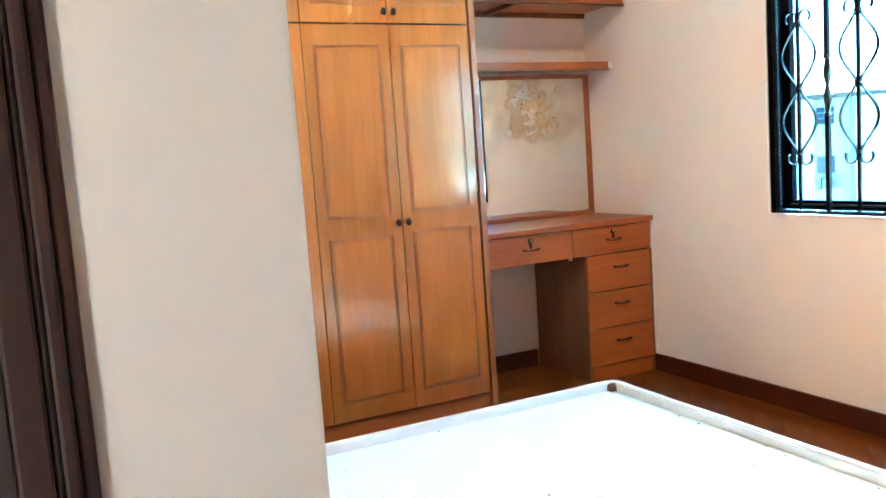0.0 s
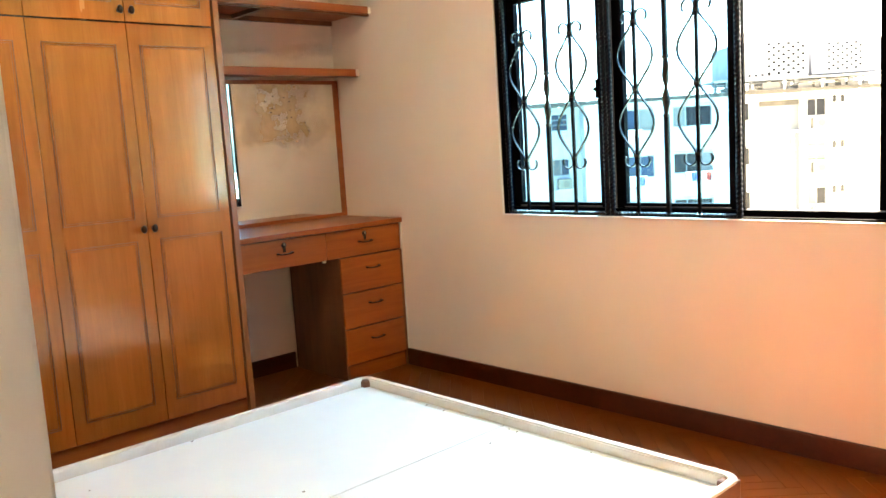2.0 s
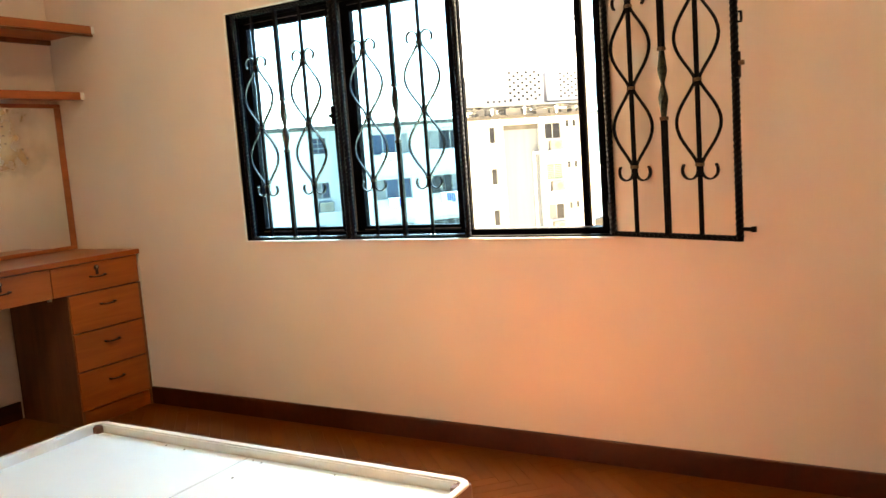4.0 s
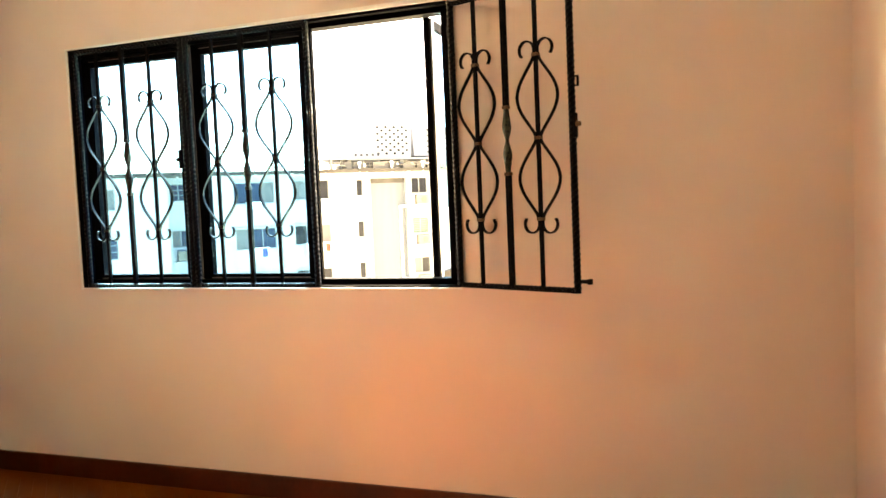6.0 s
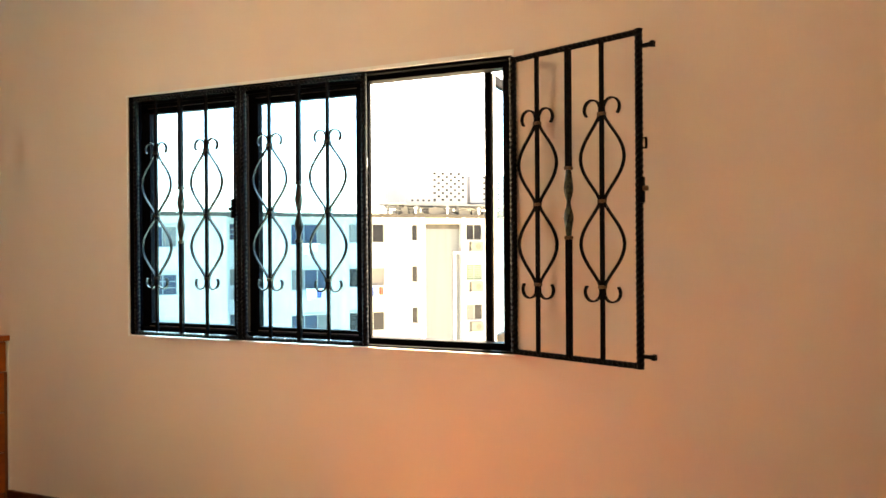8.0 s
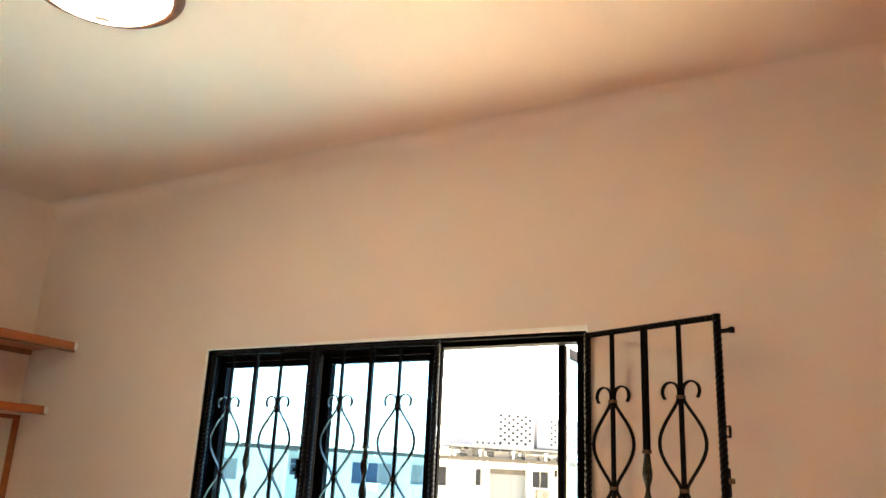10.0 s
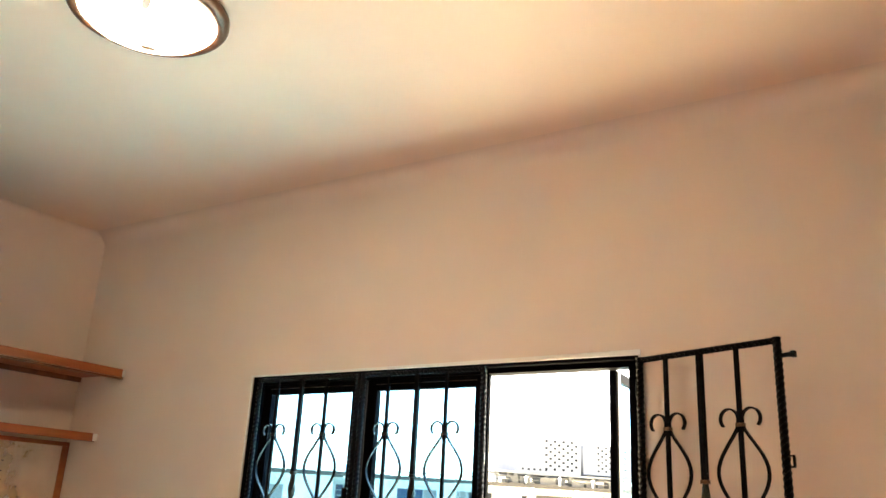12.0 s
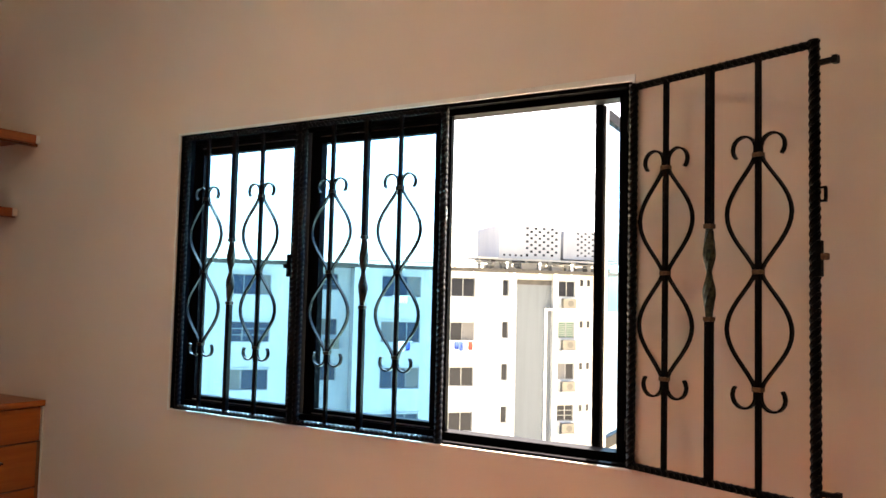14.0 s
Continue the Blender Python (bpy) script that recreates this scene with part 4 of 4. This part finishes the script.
W_END = 21.15


def facade_wall(u0, u1, windows, w=0.0, depth=0.3, mat=FACADE, name="wall"):
    """A stretch of wall with real openings, built of piers and spandrels. Local x runs along it, y away from the viewer."""
    rows = []
    x = u0
    for a, c, hh, head, pitch in sorted(windows):
        if a > x:
            rows.append((x, w, 0, a, w + depth, TOP))
        zt = ZB + head
        rows.append((a, w, zt, c, w + depth, TOP))
        for k in range(ROWS_N):
            low = max(zt - pitch * (k + 1), 0) if k < ROWS_N - 1 else 0
            rows.append((a, w, low, c, w + depth, zt - pitch * k - hh))
        x = c
    if x < u1:
        rows.append((x, w, 0, u1, w + depth, TOP))
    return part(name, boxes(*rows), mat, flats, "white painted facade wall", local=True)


spans = [(-12.0, 4.2, [c for c in cols if c[1] < 4]), (6.3, 16.81, [c for c in cols if 6 < c[0] < 16.6]), (19.37, W_END, [c for c in cols if c[0] > 19])]
for a, c, wins in spans:
    facade_wall(a, c, wins)
facade_wall(4.2, 6.3, [RECESSED], w=1.4)
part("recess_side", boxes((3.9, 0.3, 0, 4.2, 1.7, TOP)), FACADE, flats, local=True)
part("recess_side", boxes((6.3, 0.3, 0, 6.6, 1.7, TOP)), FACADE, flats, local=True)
part("stair_shaft", boxes((16.81, 0.35, 0, 19.37, 0.65, ZB + 2.38)), FACADE_SHADED, flats, "recessed shaft coloured grey for its shade", local=True)
part("shaft_side", boxes((16.37, 0.3, 0, 16.81, 1.3, TOP)), FACADE, flats, local=True)
part("shaft_side", boxes((19.37, 0.3, 0, 19.65, 1.3, TOP)), FACADE, flats, local=True)
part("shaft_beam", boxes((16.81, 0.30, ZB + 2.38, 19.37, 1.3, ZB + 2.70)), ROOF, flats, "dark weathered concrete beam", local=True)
part("shaft_beam", boxes((16.81, 0.1, ZB + 2.70, 19.37, 1.3, TOP)), FACADE_CREAM, flats, local=True)
part("core", boxes((-12.0, 2.2, 0, 25.0, 12.0, TOP - 0.02)), FAR_GLASS, flats, "dark rooms behind the windows", local=True)

rnd = random.Random(5)


def flat_window(u0, u1, top, hh, w, style):
    z0 = top - hh
    f = 0.05
    fr = part("window", boxes((u0, w + 0.10, z0, u1, w + 0.16, z0 + f), (u0, w + 0.10, top - f, u1, w + 0.16, top), (u0, w + 0.10, z0 + f, u0 + f, w + 0.16, top - f), (u1 - f, w + 0.10, z0 + f, u1, w + 0.16, top - f)),
              FAR_FRAME, flats, "grey-framed flat window", local=True)
    n = 3 if u1 - u0 > 1.8 else (2 if u1 - u0 > 0.8 else 1)
    step = (u1 - u0) / n
    for k in range(1, n):
        part("glazing_bar", boxes((u0 + step * k - 0.025, w + 0.10, z0 + f, u0 + step * k + 0.025, w + 0.16, top - f)), FAR_FRAME, fr, local=True)
    if style in ("louvre", "grid"):
        for z in np.linspace(z0 + f, top - f, 9 if style == "louvre" else 4)[1:-1]:
            part("louvre_bar" if style == "louvre" else "glazing_bar", boxes((u0 + f, w + 0.09, z - 0.02, u1 - f, w + 0.099, z + 0.02)), FAR_FRAME, fr, local=True)
    part("pane", boxes((u0 + f, w + 0.13, z0 + f, u1 - f, w + 0.14, top - f)), GREEN_LOUVRE if style == "louvre" else PALE_GLASS if u0 < 11 else FAR_GLASS, fr, "dark window pane", local=True)
    if style == "curtain":
        bm = bmesh.new()
        a = u0 + f + (0 if rnd.random() < 0.5 else step * (n - 1))
        for k in range(6):
            block(bm, a + step * k / 6, w + 0.118 + 0.006 * (k % 2), z0 + f, a + step * (k + 1) / 6, w + 0.129, top - f)
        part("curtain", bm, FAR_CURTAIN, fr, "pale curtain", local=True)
    if u1 - u0 > 0.8:
        part("hood", boxes((u0 - 0.08, w - 0.10, top + 0.02, u1 + 0.08, w, top + 0.08)), FACADE, fr, local=True)


for u0, u1, hh, head, pitch in cols + [RECESSED]:
    w = 1.4 if u0 == RECESSED[0] else 0.0
    for k in range(ROWS_N):
        style = rnd.choice(["plain", "curtain", "curtain", "grid"]) if hh > 1.0 and u1 - u0 > 0.6 else "plain"
        if u0 == 19.73:
            style = ("plain", "louvre", "curtain", "grid", "plain", "grid", "plain")[k]
        flat_window(u0, u1, ZB + head - pitch * k, hh, w, style)


def condenser(u, top, w):
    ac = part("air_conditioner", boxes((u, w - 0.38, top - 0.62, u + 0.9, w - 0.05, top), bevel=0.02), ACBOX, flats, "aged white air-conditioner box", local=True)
    bm = lathe([(0.0, 0.0), (0.21, 0.0), (0.21, 0.012), (0.0, 0.014)], (0, 0, 0), 20)
    bm.transform(Matrix.Translation((u + 0.52, w - 0.38, top - 0.31)) @ Matrix.Rotation(radians(90), 4, "X"))
    part("fan_grille", bm, FAN, ac, "round grey fan grille", local=True)
    part("ledge", boxes((u - 0.1, w - 0.45, top - 0.70, u + 1.05, w, top - 0.63)), FACADE, ac, local=True)


for k in range(5):
    condenser(19.92, ZB + 1.53 - 2.67 * k, 0.0)
    if k % 2 == 1 or k == 3:
        condenser(4.75, ZB + 1.50 - 2.77 * k, 1.4)

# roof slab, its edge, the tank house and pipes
part("roof", boxes((-12.3, -0.45, TOP, W_END + 4.2, 12.3, TOP + 0.16)), ROOF, flats, "weathered concrete roof slab, darkened for shadow", local=True)
bm = bmesh.new()
u = -12.3
while u < W_END + 4.0:
    step = 0.9 + 1.2 * rnd.random()
    block(bm, u, -0.50 + 0.04 * rnd.random(), TOP + 0.16, min(u + step - 0.06, W_END + 4.2), -0.30, TOP + 0.20 + 0.06 * rnd.random())
    u += step
part("roof_edge", bm, ROOF, flats, "uneven weathered roof kerb, darkened for its shadow band", local=True)
tank = part("tank_house", boxes((16.1, 1.5, ZB + 4.10, 20.5, 6.0, ZB + 6.30)), TANK_PAINT, flats, "pale grey tank house with pierced walls", local=True)
part("tank_wing", boxes((20.9, 1.9, ZB + 4.20, 25.4, 6.0, ZB + 6.15)), TANK_PAINT, tank, "pale grey tank house with pierced walls", local=True)
part("tank_slab", boxes((15.8, 1.3, ZB + 3.96, 25.4, 6.2, ZB + 4.10)), FACADE_CREAM, tank, local=True)
bm = bmesh.new()
for i in range(8):
    for j in range(9):
        if (i + j) % 2 == 0:
            block(bm, 18.00 + 0.30 * i, 1.485, ZB + 4.32 + 0.22 * j, 18.17 + 0.30 * i, 1.52, ZB + 4.46 + 0.22 * j)
            block(bm, 21.90 + 0.28 * i, 1.885, ZB + 4.42 + 0.19 * j, 22.04 + 0.28 * i, 1.92, ZB + 4.54 + 0.19 * j)
for i in range(5):
    block(bm, 16.4 + 0.40 * i, 1.485, ZB + 4.26, 16.54 + 0.40 * i, 1.52, ZB + 4.38)
part("vent_block", bm, FAR_GLASS, tank, "pattern of small square vent openings", kind="stuff", local=True)
for u in (15.9, 16.8, 18.0, 19.7, 21.4, 23.1):
    part("tank_leg", boxes((u, 1.6, TOP + 0.16, u + 0.25, 1.85, ZB + 3.96)), FACADE_CREAM, tank, local=True)
part("roof_canopy", boxes((14.4, 0.8, ZB + 3.98, 15.8, 3.0, ZB + 4.10), (14.6, 1.2, TOP + 0.16, 14.75, 1.4, ZB + 3.98), (15.3, 1.2, TOP + 0.16, 15.42, 1.4, ZB + 3.98)), FACADE_CREAM, flats, "small pale roof canopy", local=True)
for k in range(14):
    u = -6.5 + 2.25 * k
    part("vent_pipe", boxes((u, -0.24, TOP - 0.05, u + 0.09, -0.15, TOP + 0.62 + 0.06 * (k % 3)), (u - 0.05, -0.27, TOP + 0.58, u + 0.14, -0.12, TOP + 0.66)), PIPE, flats, "white vent pipe at the roof edge", local=True)
bm = boxes((7.0, 0.30, TOP + 0.44, 24.0, 0.35, TOP + 0.49), (12.6, 0.55, TOP + 0.66, 23.6, 0.60, TOP + 0.71), (7.0, 0.30, TOP + 0.16, 7.05, 0.35, TOP + 0.44), (15.0, 0.30, TOP + 0.16, 15.05, 0.35, TOP + 0.44), (23.9, 0.30, TOP + 0.16, 23.95, 0.35, TOP + 0.44), (23.4, 0.55, TOP + 0.16, 23.45, 0.60, TOP + 0.66), (12.8, 0.55, TOP + 0.16, 12.85, 0.60, TOP + 0.66))
part("roof_pipe", bm, ACBOX, flats, "long rusty service pipes on the roof", local=True)
bm = bmesh.new()
for k in range(44):
    u = 15.0 + 8.6 * rnd.random()
    block(bm, u, 0.2 + rnd.random(), TOP + 0.16, u + 0.15 + 0.6 * rnd.random(), 1.3 + rnd.random() * 0.3, TOP + 0.28 + 0.42 * rnd.random())
part("roof_clutter", bm, ACBOX, flats, "rusty boxes and pipes on the roof", kind="stuff", local=True)
part("downpipe", boxes((16.52, -0.12, 0, 16.64, 0, TOP)), PIPE, flats, "white downpipe", local=True)
part("downpipe", boxes((19.38, -0.12, ZB + 0.75, 19.50, 0, TOP), (18.92, 0.22, 0, 19.04, 0.34, ZB + 0.88), (18.92, -0.12, ZB + 0.75, 19.38, -0.02, ZB + 0.87), (18.92, -0.02, ZB + 0.75, 19.04, 0.22, ZB + 0.87)), PIPE, flats, local=True)
part("downpipe", boxes((19.56, -0.10, 0, 19.64, 0, TOP)), PIPE, flats, local=True)

# the angled end wing
ang = radians(24)
bm = boxes((0, 0, 0, 4.4, 0.3, TOP))
bm.transform(Matrix.Translation((W_END, 0, 0)) @ Matrix.Rotation(ang, 4, "Z"))
part("end_wall", bm, FACADE_CREAM, flats, "cream painted angled end wall", local=True)
for k in range(6):
    for a in (0.16, 0.86):
        bm = boxes((a, -0.03, ZB + 2.38 - 2.72 * k, a + 0.26, 0.02, ZB + 2.80 - 2.72 * k))
        bm.transform(Matrix.Translation((W_END, 0, 0)) @ Matrix.Rotation(ang, 4, "Z"))
        part("vent_window", bm, FAR_GLASS, flats, "small dark toilet window", local=True)

# washing on poles
def washing(u, z, colours, name="washing_line"):
    line = tagged(new(name), "row of washing on a pole under a flat's window", "laundry", "washing outside the flats")
    line.matrix_world = PLACE[flats] @ pose(u, -0.35, z)
    PLACE[line] = line.matrix_world.copy()
    part("pole", boxes((-0.1, -0.02, -0.02, 0.30 * len(colours) + 0.1, 0.02, 0.02), (0, 0, -0.02, 0.04, 0.36, 0.02)), PIPE, line, local=True)
    for k, col in enumerate(colours):
        pts_bm = bmesh.new()
        wd, hg = 0.24, 0.45 + 0.35 * rnd.random()
        cols_v = []
        for i in range(5):
            x = 0.30 * k + wd * i / 4
            yy = 0.03 * (1 if i % 2 else -1)
            cols_v.append([pts_bm.verts.new((x, 0.0, 0.0)), pts_bm.verts.new((x + 0.02 * (i - 2), yy, -hg * 0.5)), pts_bm.verts.new((x, yy * 1.5, -hg + 0.05 * (i % 2)))])
        for a, c in zip(cols_v, cols_v[1:]):
            for j in range(2):
                pts_bm.faces.new((a[j], c[j], c[j + 1], a[j + 1]))
        bmesh.ops.solidify(pts_bm, geom=pts_bm.faces[:], thickness=0.01)
        part("garment", pts_bm, CLOTH[col], line, col + " hanging garment", local=True)


washing(12.3, ZB - 1.25, ("white", "blue", "blue", "white", "red"))
washing(8.7, ZB + 1.45, ("white", "white", "white"))
washing(8.9, ZB - 1.32, ("white", "white", "blue"))

# unseen ground plane, a reflector for the sun
bm = bmesh.new()
vs = [bm.verts.new(p) for p in ((-900, -900, -16.0), (1500, -900, -16.0), (1500, 1500, -16.0), (-900, 1500, -16.0))]
bm.faces.new(vs)
structure("ground", bm, GROUND, "unseen ground with some grass, paled to bounce sunlight up")

# ---- parquet, laid in herringbone ----
floor = bpy.data.objects["floor"]
PL, PW = 0.280, 0.056


def plank_mesh(length, width):
    bm = bmesh.new()
    g, t = 0.0002, 0.006
    top = [bm.verts.new((x, y, 0.0)) for x, y in ((g + 0.0004, g + 0.0004), (length - g - 0.0004, g + 0.0004), (length - g - 0.0004, width - g - 0.0004), (g + 0.0004, width - g - 0.0004))]
    low = [bm.verts.new((x, y, -t)) for x, y in ((g, g), (length - g, g), (length - g, width - g), (g, width - g))]
    faces = [bm.faces.new(top)] + [bm.faces.new((low[k], low[(k + 1) % 4], top[(k + 1) % 4], top[k])) for k in range(4)]
    uv = bm.loops.layers.uv.new("UVMap")
    for f in faces:
        for lp in f.loops:
            lp[uv].uv = (lp.vert.co.x, lp.vert.co.y)
    me = bpy.data.meshes.new("parquet_block")
    bm.to_mesh(me)
    bm.free()
    me.materials.append(PARQUET)
    return me


plank = plank_mesh(PL, PW)
c45 = math.sqrt(0.5)
near, rest = [], []
for i in range(-90, 120):
    for j in range(-16, 28):
        for kind in (0, 1):
            # herringbone on a 45 degree lattice
            a = i * PW + j * PL
            c = i * PW - j * PL
            if kind == 0:
                px, py, turn = a, c, 0
            else:
                px, py, turn = a + PW, c + PW, 90
            X = c45 * (px - py) + 0.9
            Y = c45 * (px + py) + 0.4
            cx = X + c45 * PL * 0.5 * (1 if turn == 0 else -1)
            cy = Y + c45 * PL * 0.5
            if not (ENTRY_X - 0.1 < cx < WX + 0.12 and WY_BACK - 0.12 < cy < WY_FAR + 0.12):
                continue
            (near if 1.78 < cx < WX + 0.1 and -0.7 < cy < 3.45 else rest).append((X, Y, 45 + turn))
near.sort(key=lambda r: (abs(r[0] - 2.3) > 0.55, abs(r[1] - 1.3)))
rest += near[300:]
for X, Y, a in near[:300]:
    ob = new("parquet_block", plank)
    ob.parent = floor
    ob.matrix_basis = pose(X, Y, 0.0, 0, 0, a)
bm = bmesh.new()
uv = bm.loops.layers.uv.new("UVMap")
for X, Y, a in rest:
    m = pose(X, Y, 0.0, 0, 0, a)
    vs = {}
    for vtx in plank.vertices:
        vs[vtx.index] = bm.verts.new(m @ vtx.co)
    for poly in plank.polygons:
        f = bm.faces.new([vs[k] for k in poly.vertices])
        for lp, k in zip(f.loops, poly.vertices):
            lp[uv].uv = plank.vertices[k].co.xy
ob = part("parquet_field", bm, PARQUET, floor, "glossy orange-brown herringbone parquet", kind="stuff", local=True)
